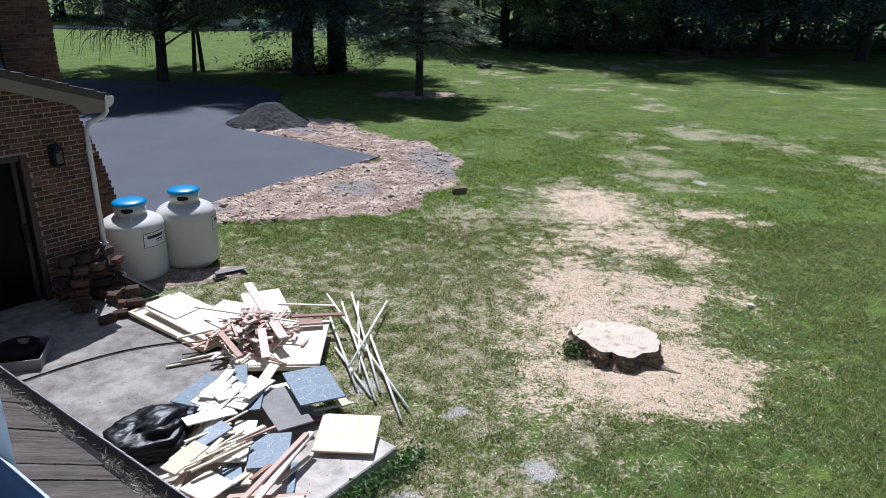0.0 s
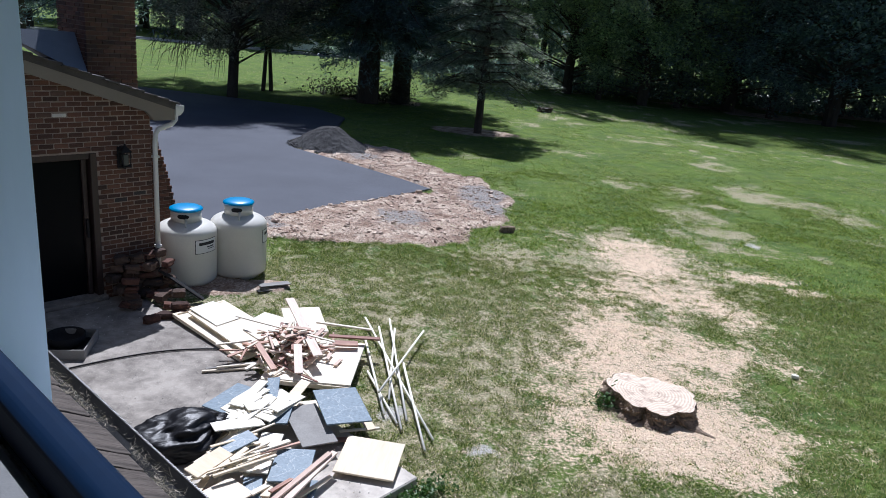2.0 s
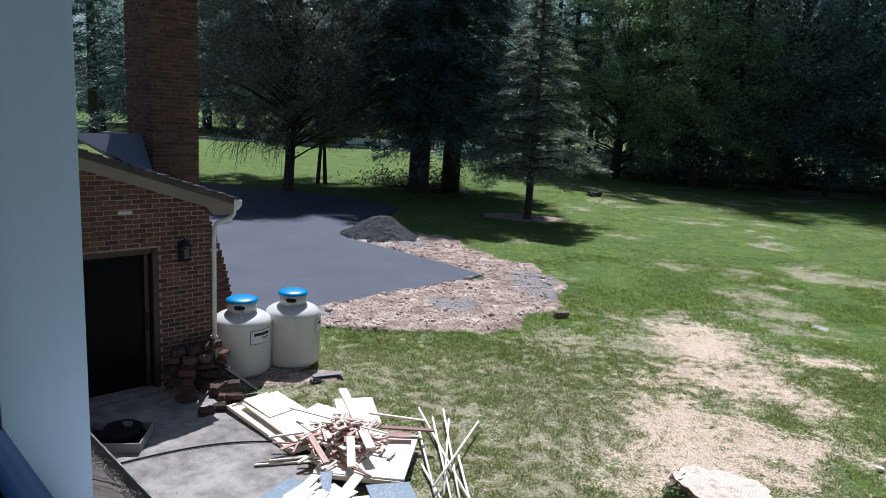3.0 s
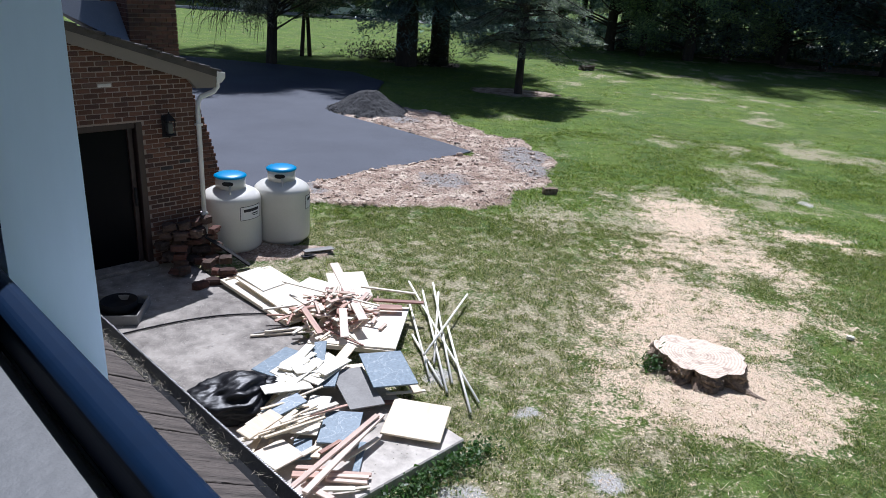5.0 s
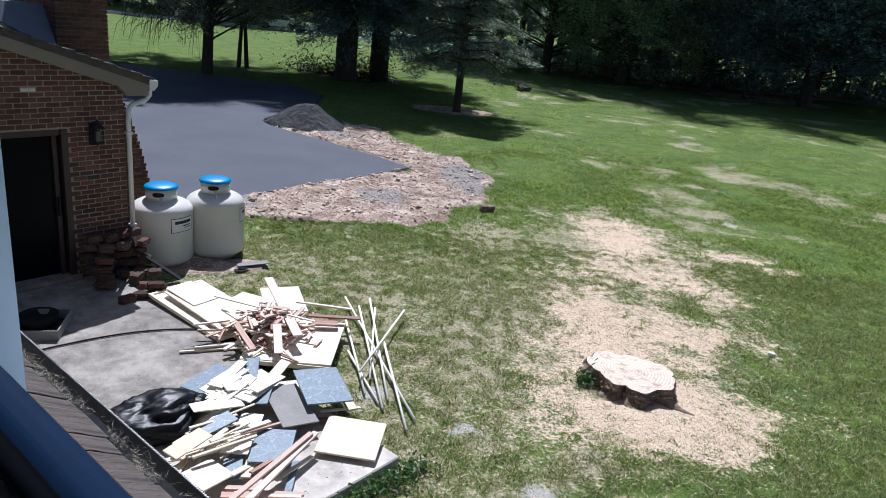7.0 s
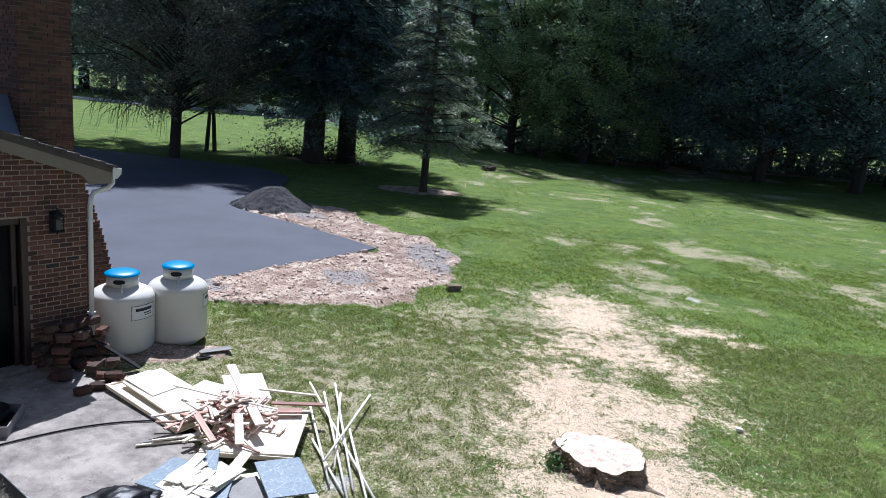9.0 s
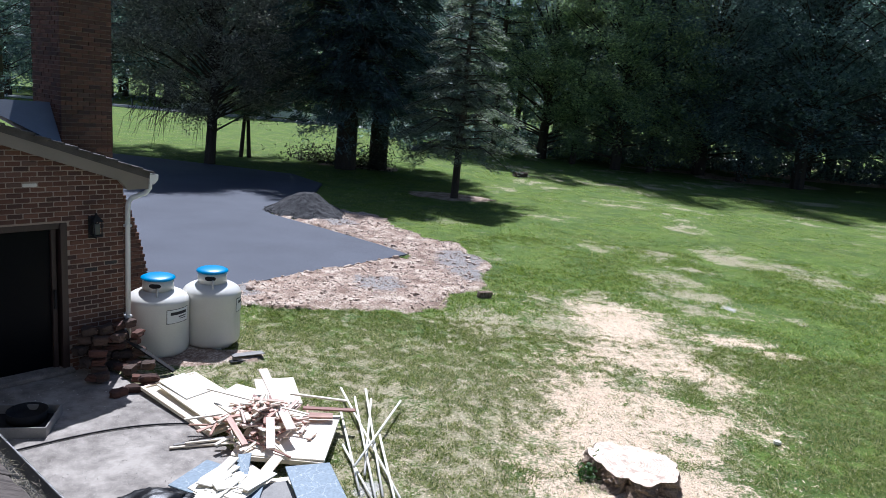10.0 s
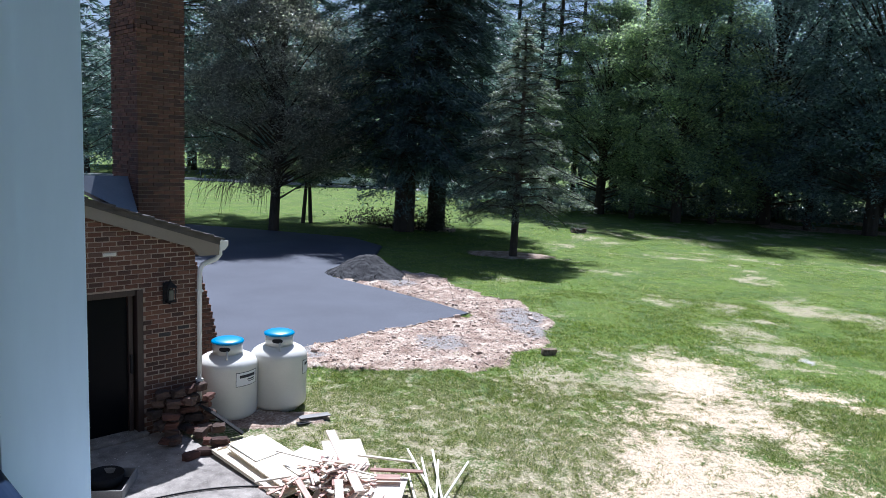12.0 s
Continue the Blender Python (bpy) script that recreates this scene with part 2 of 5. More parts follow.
M_REDWOOD = grained("reddish trim wood", (0.24, 0.115, 0.085), (0.55, 0.345, 0.26), 0.65, 4, (0.15, 1, 1), 0.25, per="object")
M_PINKWOOD = grained("pinkish bare trim wood", (0.5, 0.35, 0.275), (0.77, 0.62, 0.52), 0.7, 4, (0.15, 1, 1), 0.25, per="object")
# A pale stool; its shade is put into this dark grey.
M_STOOL = grained("stool paint darkened for shade", (0.09, 0.095, 0.1), (0.14, 0.145, 0.15), 0.6, 2)
M_SLATE = material("blue-grey marbled board", (0.25, 0.31, 0.37), 0.5)
_c = noise_of(M_SLATE, 40, 4, 0.6)
_v = M_SLATE.node_tree.nodes.new("ShaderNodeTexVoronoi")
_v.feature = "DISTANCE_TO_EDGE"
_v.inputs["Scale"].default_value = 4.6
_co = node(M_SLATE, "ShaderNodeTexCoord")
_w = node(M_SLATE, "ShaderNodeTexNoise", Scale=7.0, Detail=4.0)
M_SLATE.node_tree.links.new(_co.outputs["Object"], _w.inputs["Vector"])
M_SLATE.node_tree.links.new(mixed(M_SLATE, 0.3, _co.outputs["Object"], _w.outputs["Color"], "ADD"), _v.inputs["Vector"])
_a = _v.outputs["Distance"]
colour(M_SLATE, mixed(M_SLATE, ramp(M_SLATE, _a, [(0.0, (0.65, 0.65, 0.65)), (0.025, (0, 0, 0))]), ramp(M_SLATE, _c, [(0.3, (0.10, 0.145, 0.185)), (0.7, (0.18, 0.24, 0.29))]), (0.4, 0.44, 0.46)))
M_GREYBOARD = grained("grey weathered board", (0.20, 0.19, 0.18), (0.33, 0.32, 0.30), 0.85, 4, per="object")
M_POLE = grained("cream dowel", (0.84, 0.79, 0.68), (0.93, 0.9, 0.82), 0.6, 3)
M_STONE = grained("weathered rubble", (0.035, 0.024, 0.019), (0.12, 0.075, 0.055), 0.95, 5, strength=0.6, per="object")
M_CLOD = grained("earth clod", (0.22, 0.155, 0.12), (0.74, 0.61, 0.5), 0.95, 5, strength=0.6, per="island")
M_GRAVEL = grained("grey gravel", (0.012, 0.012, 0.014), (0.075, 0.074, 0.075), 0.95, 3, strength=0.9, dist=0.03, fine=26)
M_GRIT = grained("crushed stone", (0.02, 0.02, 0.022), (0.13, 0.128, 0.125), 0.95, 5, strength=0.6, per="island")
M_BARK = grained("bark", (0.018, 0.014, 0.011), (0.085, 0.066, 0.05), 0.95, 3, (1, 1, 0.25), 0.9, 0.03, fine=14)
M_STUMPBARK = grained("stump bark", (0.07, 0.05, 0.036), (0.44, 0.33, 0.24), 0.95, 14, (1, 1, 0.7), 1.0, 0.03, fine=48)
M_SHAKE = grained("weathered roof shake", (0.025, 0.02, 0.017), (0.155, 0.128, 0.11), 0.92, 9, (0.22, 1, 1), 1.0, 0.02, fine=42, per="none")
# White trim paint with the blue of the skylight mixed into it.
M_JAMB = grained("white paint with skylight blue", (0.66, 0.74, 0.86), (0.73, 0.81, 0.93), 0.45, 1.2, (1, 1, 0.2), 0.08)
M_SASH = grained("navy sash paint", (0.0012, 0.009, 0.028), (0.0025, 0.014, 0.042), 0.6, 2, strength=0.04, spec=0.12)
M_WALLIN = material("room wall paint", (0.35, 0.34, 0.33), 0.9)
M_STRAW = leaf_material("dry straw", [(0.0, (0.22, 0.19, 0.15)), (1.0, (0.62, 0.55, 0.44))], 0.15, 0.8, 0.2)
M_MESHGUARD = grained("galvanised edge", (0.25, 0.25, 0.25), (0.5, 0.5, 0.5), 0.4, 20, metal=0.7)
M_GUTTERDARK = grained("dark gutter trough", (0.03, 0.032, 0.038), (0.09, 0.092, 0.1), 0.6, 6)
M_GRASS = leaf_material("grass blade", [(0.0, (0.035, 0.05, 0.018)), (0.3, (0.11, 0.15, 0.042)), (0.62, (0.21, 0.265, 0.075)), (0.8, (0.36, 0.37, 0.16)), (0.92, (0.55, 0.5, 0.33)), (1.0, (0.86, 0.78, 0.63))], 0.42, 0.55, 0.25, (1.3, 1.4, 0.65))
M_GRASS_LUSH = leaf_material("lush grass blade", [(0.0, (0.03, 0.045, 0.01)), (0.3, (0.1, 0.15, 0.026)), (0.72, (0.205, 0.285, 0.05)), (0.9, (0.37, 0.41, 0.12)), (1.0, (0.6, 0.54, 0.36))], 0.45, 0.55, 0.25, (1.3, 1.4, 0.65))
M_WEED = leaf_material("weed leaf", [(0.0, (0.03, 0.07, 0.015)), (1.0, (0.07, 0.15, 0.03))], 0.35)
# The blue in these maple leaves is reflected sky put into the colour.
M_MAPLE = leaf_material("maple leaf with sky tint", [(0.0, (0.075, 0.115, 0.14)), (0.5, (0.16, 0.225, 0.26)), (0.85, (0.27, 0.35, 0.38)), (1.0, (0.44, 0.52, 0.54))], 0.5, 0.42, 0.65)
# The palest stops paint glints of sky onto scattered leaves.
M_GLOSSLEAF = leaf_material("small glossy leaf with painted glints", [(0.0, (0.09, 0.09, 0.088)), (0.5, (0.2, 0.19, 0.185)), (0.8, (0.38, 0.36, 0.345)), (1.0, (0.7, 0.66, 0.63))], 0.5, 0.36, 0.9)
# Lighter copy of the maple leaf: sunlight through the crown is in the colour.
M_MAPLE_LIGHT = leaf_material("maple leaf with sunlight in its colour", [(0.0, (0.12, 0.16, 0.13)), (0.5, (0.26, 0.325, 0.24)), (0.85, (0.46, 0.53, 0.33)), (1.0, (0.6, 0.66, 0.4))], 0.55, 0.45, 0.6)
M_BRUSH = leaf_material("dry brush leaf", [(0.0, (0.02, 0.022, 0.018)), (0.8, (0.06, 0.065, 0.05)), (1.0, (0.16, 0.15, 0.12))], 0.25, 0.6, 0.3)
# Needle green is shifted to blue to carry the sky's reflection.
M_NEEDLE = leaf_material("pine needles with sky tint", [(0.0, (0.045, 0.07, 0.08)), (0.7, (0.11, 0.16, 0.175)), (1.0, (0.28, 0.36, 0.38))], 0.45, 0.5, 0.45)
M_SPRUCE = leaf_material("spruce needles", [(0.0, (0.05, 0.065, 0.055)), (0.6, (0.14, 0.165, 0.14)), (1.0, (0.42, 0.45, 0.39))], 0.4, 0.5, 0.4)
M_ROAD = grained("pale road", (0.35, 0.34, 0.33), (0.5, 0.49, 0.47), 0.8, 0.5)

# ---- ground ----
DRIVE = [(-5.4, 9.6), (-4.9, 12.4), (-4.48, 13.16), (-4.0, 13.84), (-3.34, 14.74), (-2.38, 16.12), (-1.6, 17.35), (-2.4, 18.1), (-3.94, 19.3), (-6.2, 20.9), (-6.6, 22.6), (-5.9, 24.5), (-6.4, 28.5), (-8.2, 30.6), (-12.0, 31.2), (-30, 33), (-34, 14), (-16, 6)]


def inside(poly, x, y):
    r = np.zeros(x.shape, bool)
    for (x0, y0), (x1, y1) in zip(poly, poly[1:] + poly[:1]):
        c = (y0 > y) != (y1 > y)
        r ^= c & (x < (x1 - x0) * (y - y0) / (y1 - y0 + 1e-12) + x0)
    return r


def blobs(x, y, some):
    v = np.full(x.shape, -1.0)
    for cx, cy, rx, ry in some:
        v = np.maximum(v, 1 - np.hypot((x - cx) / rx, (y - cy) / ry))
    return v


def sawdust_at(x, y):
    core = blobs(x, y, [(2.25, 6.9, 1.7, 1.25), (3.15, 6.85, 1.15, 0.7), (2.0, 8.2, 1.3, 1.35), (2.9, 9.2, 1.5, 2.2), (1.95, 9.6, 1.25, 1.5), (2.6, 11.0, 1.6, 1.9), (3.6, 11.3, 1.1, 1.6), (2.9, 13.2, 1.2, 1.9), (5.0, 12.9, 0.9, 0.45), (5.7, 12.4, 0.7, 0.4)])
    v = core + 0.75 * (fbm(x, y, 0.9, 9, 3) - 0.5) + 0.7 * (fbm(x, y, 0.26, 5, 4) - 0.5)
    v = v + 0.6 * np.clip(blobs(x, y, [(2.3, 6.7, 1.3, 0.85), (2.9, 7.0, 0.9, 0.9)]), 0, 1)
    hole = blobs(x, y, [(1.6, 7.1, 0.1, 0.1), (3.4, 10.1, 0.3, 0.7), (2.6, 10.6, 0.3, 0.6), (3.0, 8.6, 0.2, 0.2), (3.3, 7.9, 0.16, 0.16), (3.75, 6.6, 0.6, 0.5), (2.35, 5.75, 0.9, 0.35), (3.75, 8.3, 0.4, 0.6)])
    return 0.9 * smooth01(v - 0.75 * np.clip(hole + 0.3, 0, 1), -0.45, 1.08)


def thin_at(x, y):
    """Where the lawn is thin and straw-coloured."""
    near = 0.62 * smooth01(16.0 - y, 0, 7) * smooth01(3.2 - x, 0, 3)
    v = blobs(x, y, [(1.6, 8.5, 3.2, 4.0), (2.9, 12.5, 2.9, 4.2), (0.3, 12.2, 1.6, 2.0), (0.2, 6.1, 0.4, 0.3), (0.9, 5.25, 0.35, 0.35), (-0.2, 4.9, 0.5, 0.4), (-0.75, 6.6, 0.35, 0.5), (1.3, 5.9, 0.9, 0.7),
                     (2.9, 14.8, 2.4, 2.2), (4.6, 15.4, 1.8, 1.6), (7.6, 22.3, 2.6, 2.2), (5.7, 15.4, 0.9, 0.8), (3.2, 24.3, 0.9, 0.7), (-0.9, 22.8, 1.2, 1.0), (9.5, 20.5, 1.8, 1.4), (4.6, 17.6, 1.6, 1.3), (-1.0, 27.6, 1.6, 1.3), (7.0, 26.0, 2.5, 1.2)])
    far = 0.5 * np.maximum(v, 0) + (1.7 * (fbm(x, y, 2.6, 25, 3) - 0.5) + 1.5 * (fbm(x, y, 0.7, 27, 4) - 0.52)) * smooth01(x + 1.5, 0, 3)
    v = np.where(y > 14.5, far, v)
    return smooth01(np.maximum(0.8 * v, near - 0.1) + 0.75 * (fbm(x, y, 0.35, 21, 5) - 0.5), -0.2, 1.0)


def white_at(x, y):
    """Pale ash-like spots."""
    v = blobs(x, y, [(0.2, 6.13, 0.28, 0.2), (0.9, 5.25, 0.3, 0.34), (-0.22, 4.78, 0.4, 0.3), (-0.8, 6.62, 0.22, 0.3), (5.7, 15.4, 0.34, 0.38), (0.1, 4.5, 0.3, 0.3)])
    return 0.8 * smooth01(v + 1.2 * (fbm(x, y, 0.25, 31, 4) - 0.5), 0.0, 0.9)


def dirt_at(x, y):
    v = blobs(x, y, [(-3.9, 9.5, 0.75, 0.4), (-3.25, 9.7, 0.4, 0.3), (-4.1, 12.5, 0.6, 0.6), (-4.75, 11.6, 0.5, 1.2), (-4.55, 12.7, 0.5, 0.7), (-4.05, 13.45, 0.6, 0.7), (-3.4, 12.75, 0.9, 0.75), (-2.9, 13.3, 1.1, 1.2), (-3.3, 14.0, 0.8, 0.9), (-2.6, 15.2, 1.0, 0.9), (-1.9, 16.2, 0.9, 0.8), (-1.7, 14.0, 1.5, 1.6), (-0.9, 15.4, 1.4, 1.6), (-0.6, 16.9, 1.2, 1.4), (-1.3, 18.3, 1.3, 1.2), (-2.6, 19.4, 1.3, 1.3), (-3.6, 20.5, 1.4, 1.2), (-4.6, 21.6, 1.5, 1.4), (-3.8, 21.6, 1.1, 0.9), (-3.4, 18.7, 0.8, 0.7), (-4.5, 19.7, 0.9, 0.8), (-5.4, 20.6, 0.9, 0.8)])
    mulch = blobs(x, y, [(-1.2, 28.5, 1.9, 1.1), (-6.2, 36.2, 2.6, 0.8), (19, 50, 5, 2.2), (14, 53, 4, 1.5), (26, 58, 8, 3)])
    v = np.maximum(v, mulch)
    return smooth01(v + 0.38 * (fbm(x, y, 0.5, 41, 4) - 0.5), 0.0, 0.18)


def grit_at(x, y):
    """Grey grit spilled over the bare earth."""
    v = blobs(x, y, [(-1.9, 14.2, 0.8, 1.0), (-0.35, 17.3, 0.9, 1.3), (-0.1, 16.0, 0.7, 1.0), (-4.15, 12.7, 0.45, 0.4), (-4.7, 11.8, 0.6, 1.2), (-4.5, 12.8, 0.5, 0.7), (-4.0, 20.6, 0.8, 0.8), (-3.9, 22.4, 0.9, 0.8)])
    return smooth01(v + 0.8 * (fbm(x, y, 0.4, 45, 4) - 0.5), 0.0, 0.7)


def ground_z(x, y):
    d = dirt_at(x, y)
    z = 0.05 * (fbm(x, y, 1.6, 51, 3) - 0.5) + 0.02 * (fbm(x, y, 0.25, 55, 3) - 0.5)
    z = z + d * (0.05 + 0.16 * (fbm(x, y, 0.5, 61, 5) - 0.42)) * (y < 25)
    z = z + 0.05 * smooth01(1.3 - np.hypot(x - 2.1, y - 7.0), 0, 1.2)
    z = np.where(inside(DRIVE, x, y), -0.06, z)
    return z


def span(*runs):
    return np.concatenate([np.arange(a, b, s) for a, b, s in runs])


gx = span((-620, -60, 80), (-60, -12, 2.0), (-12, -5, 0.25), (-5, 7, 0.075), (7, 16, 0.22), (16, 60, 2.0), (60, 640, 80))
gy = span((-120, 0, 20), (0, 3.6, 0.4), (3.6, 18, 0.075), (18, 34, 0.2), (34, 70, 0.9), (70, 100, 5), (100, 900, 100))
GX, GY = np.meshgrid(gx, gy)
gz = ground_z(GX, GY)
vv = np.stack([GX, GY, gz], -1).reshape(-1, 3)
nx_, ny_ = len(gx), len(gy)
ii = (np.arange(ny_ - 1)[:, None] * nx_ + np.arange(nx_ - 1)[None, :]).ravel()
quads = np.stack([ii, ii + 1, ii + 1 + nx_, ii + nx_], 1)
gme = bpy.data.meshes.new("ground")
gme.vertices.add(len(vv))
gme.vertices.foreach_set("co", vv.astype(np.float32).ravel())
gme.loops.add(quads.size)
gme.loops.foreach_set("vertex_index", quads.astype(np.int32).ravel())
gme.polygons.add(len(quads))
gme.polygons.foreach_set("loop_start", np.arange(0, quads.size, 4, dtype=np.int32))
gme.update(calc_edges=True)
for key, fn in (("sawdust", sawdust_at), ("thin", thin_at), ("dirt", dirt_at), ("ash", white_at), ("grit", grit_at)):
    at = gme.attributes.new(key, "FLOAT", "POINT")
    at.data.foreach_set("value", fn(GX, GY).astype(np.float32).ravel())
gme.polygons.foreach_set("use_smooth", np.ones(len(quads), bool))
M_GROUND = material("lawn soil", (0.1, 0.1, 0.05), 0.95, spec=0.15)


def attribute(m, key):
    n = node(m, "ShaderNodeAttribute")
    n.attribute_name = key
    return n.outputs["Fac"]


_big, _mid, _tuft, _fine, _grit = (noise_of(M_GROUND, s, d, 0.65) for s, d in ((0.35, 4), (2.6, 5), (7, 5), (26, 5), (90, 3)))


def edged(key, amount=0.6):
    g = maths(M_GROUND, "ADD", maths(M_GROUND, "MULTIPLY", _fine, 0.55), maths(M_GROUND, "MULTIPLY", _tuft, 0.45))
    f = maths(M_GROUND, "ADD", attribute(M_GROUND, key), maths(M_GROUND, "MULTIPLY", maths(M_GROUND, "SUBTRACT", g, 0.5), amount))
    return ramp(M_GROUND, f, [(0.34, (0, 0, 0)), (0.66, (1, 1, 1))])


_turf = ramp(M_GROUND, maths(M_GROUND, "ADD", maths(M_GROUND, "MULTIPLY", _mid, 0.3), maths(M_GROUND, "ADD", maths(M_GROUND, "MULTIPLY", _fine, 0.35), maths(M_GROUND, "MULTIPLY", _grit, 0.35))),
             [(0.34, (0.03, 0.04, 0.014)), (0.45, (0.085, 0.115, 0.03)), (0.54, (0.15, 0.215, 0.042)), (0.66, (0.27, 0.32, 0.085))])
_turf = mixed(M_GROUND, ramp(M_GROUND, _big, [(0.4, (0, 0, 0)), (0.65, (0.45, 0.45, 0.45))]), _turf, (0.115, 0.2, 0.03))
_dry = ramp(M_GROUND, _fine, [(0.3, (0.17, 0.155, 0.085)), (0.5, (0.36, 0.32, 0.2)), (0.7, (0.56, 0.5, 0.37))])
_chips = ramp(M_GROUND, _grit, [(0.3, (0.34, 0.24, 0.16)), (0.44, (0.66, 0.5, 0.35)), (0.6, (0.9, 0.75, 0.57))])
_chips = mixed(M_GROUND, ramp(M_GROUND, _mid, [(0.45, (0, 0, 0)), (0.75, (0.45, 0.45, 0.45))]), _chips, (0.72, 0.52, 0.38))
_earth = ramp(M_GROUND, maths(M_GROUND, "ADD", maths(M_GROUND, "MULTIPLY", _mid, 0.5), maths(M_GROUND, "MULTIPLY", _fine, 0.5)),
              [(0.36, (0.12, 0.08, 0.06)), (0.45, (0.29, 0.2, 0.15)), (0.52, (0.46, 0.35, 0.27)), (0.6, (0.72, 0.62, 0.5)), (0.7, (0.8, 0.71, 0.6))])
_earth = mixed(M_GROUND, edged("grit", 2.6), _earth, ramp(M_GROUND, _grit, [(0.35, (0.17, 0.155, 0.145)), (0.65, (0.44, 0.41, 0.38))]))
_ash = ramp(M_GROUND, _grit, [(0.35, (0.3, 0.28, 0.25)), (0.65, (0.66, 0.64, 0.6))])


_turf = mixed(M_GROUND, ramp(M_GROUND, noise_of(M_GROUND, 0.8, 5, 0.65), [(0.46, (0, 0, 0)), (0.6, (0.55, 0.55, 0.55))]), _turf, (0.06, 0.11, 0.032))
_k = mixed(M_GROUND, edged("thin", 2.8), _turf, _dry)
_k = mixed(M_GROUND, edged("ash", 1.6), _k, _ash)
_k = mixed(M_GROUND, edged("sawdust", 4.4), _k, _chips)
_k = mixed(M_GROUND, edged("dirt", 1.0), _k, _earth)
colour(M_GROUND, _k)
bump(M_GROUND, maths(M_GROUND, "ADD", _fine, maths(M_GROUND, "MULTIPLY", _grit, 0.5)), 0.9, 0.03)
gme.materials.append(M_GROUND)
tagged(new("ground", gme), "patchy green lawn with sawdust, bare earth and dry spots", "lawn", kind="structure")

# driveway slab
bm = prism(DRIVE, (-0.1, 0.035), "z")
bmesh.ops.bevel(bm, geom=[e for e in bm.edges if all(v.co.z > 0 for v in e.verts)], offset=0.03, segments=2, affect="EDGES")
tagged(part("driveway", bm, M_ASPHALT), "fresh dark asphalt driveway with a raised edge", "driveway", kind="structure")
# patio slab
bm = boxed((0.3, 3.58, -0.15), (4.1, 9.06, 0.1), bevel=0.012)
bmesh.ops.transform(bm, matrix=H, verts=bm.verts)
tagged(part("patio", bm, M_CONCRETE), "stained grey concrete patio slab beside the lawn", "patio", kind="structure")

# ---- brick wing ----
WU, WN = 9.07, 4.39                 # front wall's plane, outer corner
ROOF_Z, ROOF_N, FALL = 2.67, 4.75, 1 / 3


def roof_z(n):
    return ROOF_Z + (ROOF_N - n) * FALL


wing = thing("brick_house_wing", H, "red brick house wing with a sloping roof and dark doorway", "house")
DOOR_A, DOOR_B, DOOR_T = 1.75, 3.68, 2.06
bm = bmesh.new()
prism([(DOOR_B, -0.2), (WN, -0.2), (WN, roof_z(WN) - 0.2), (DOOR_B, roof_z(DOOR_B) - 0.2)], (WU, WU + 0.25), "y", bm)
prism([(0.3, -0.2), (DOOR_A, -0.2), (DOOR_A, roof_z(DOOR_A) - 0.2), (0.3, roof_z(0.3) - 0.2)], (WU, WU + 0.25), "y", bm)
prism([(DOOR_A, DOOR_T), (DOOR_B, DOOR_T), (DOOR_B, roof_z(DOOR_B) - 0.2), (DOOR_A, roof_z(DOOR_A) - 0.2)], (WU, WU + 0.25), "y", bm)
wall_f = part("wall", bm, M_MORTAR, wing)
bm = boxed((WN - 0.25, WU + 0.25, -0.2), (WN, 17, roof_z(WN) - 0.2))
wall_s = part("wall", bm, M_MORTAR, wing)
bm = boxed((0.3, 16.8, -0.2), (WN - 0.25, 17, 3.0))
part("wall", bm, M_MORTAR, wing)
# roof deck with shingle courses
bm = prism([(0.3, roof_z(0.3) - 0.02), (4.71, roof_z(4.71) - 0.02), (4.71, roof_z(4.71) - 0.10), (0.3, roof_z(0.3) - 0.10)], (WU - 0.10, 17.1), "y")
roof = part("roof", bm, M_SHINGLE, wing)
bm = bmesh.new()
k = 0
n0 = 4.75
while n0 > 0.5:
    n1 = n0 - 0.16
    j = 0.006 * math.sin(k * 2.3)
    prism([(n0, roof_z(n0) + 0.012 + j), (n0, roof_z(n0) - 0.018), (n1 - 0.02, roof_z(n1) - 0.018), (n1 - 0.02, roof_z(n1) - 0.004)], (WU - 0.135 - 0.012 * (k % 3), 17.1), "y", bm)
    n0, k = n1, k + 1
tagged(part("shingle_layer", bm, M_SHINGLE, roof), kind="stuff")
# rake board with its return at the eave
bm = prism([(0.3, roof_z(0.3) - 0.022), (4.69, roof_z(4.69) - 0.022), (4.69, 2.45), (4.41, 2.45), (4.31, 2.57), (0.3, roof_z(0.3) - 0.235)], (WU - 0.09, WU - 0.012), "y")
part("rake_board", bm, M_FASCIA, wing, "taupe painted rake board")
bm = prism([(4.405, 2.45), (4.68, 2.45), (4.68, roof_z(4.68) - 0.1), (4.405, roof_z(4.405) - 0.1)], (WU - 0.012, 17.0), "y")
part("soffit", bm, M_FASCIA, wing)
# gutter
prof = [(a - 0.11, b + 0.02) for a, b in ((4.81, 2.62), (4.81, 2.49), (4.87, 2.49), (4.925, 2.55), (4.93, 2.62), (4.922, 2.62), (4.915, 2.556), (4.865, 2.50), (4.82, 2.50), (4.82, 2.62))]
gut = part("gutter", prism(prof, (WU - 0.10, 17.0)), M_GUTTER, wing, "white metal gutter")
part("end_cap", prism([(4.70, 2.64), (4.70, 2.51), (4.76, 2.51), (4.815, 2.57), (4.82, 2.64)], (WU - 0.106, WU - 0.099)), M_GUTTER, gut)
# downspout
bm = bmesh.new()
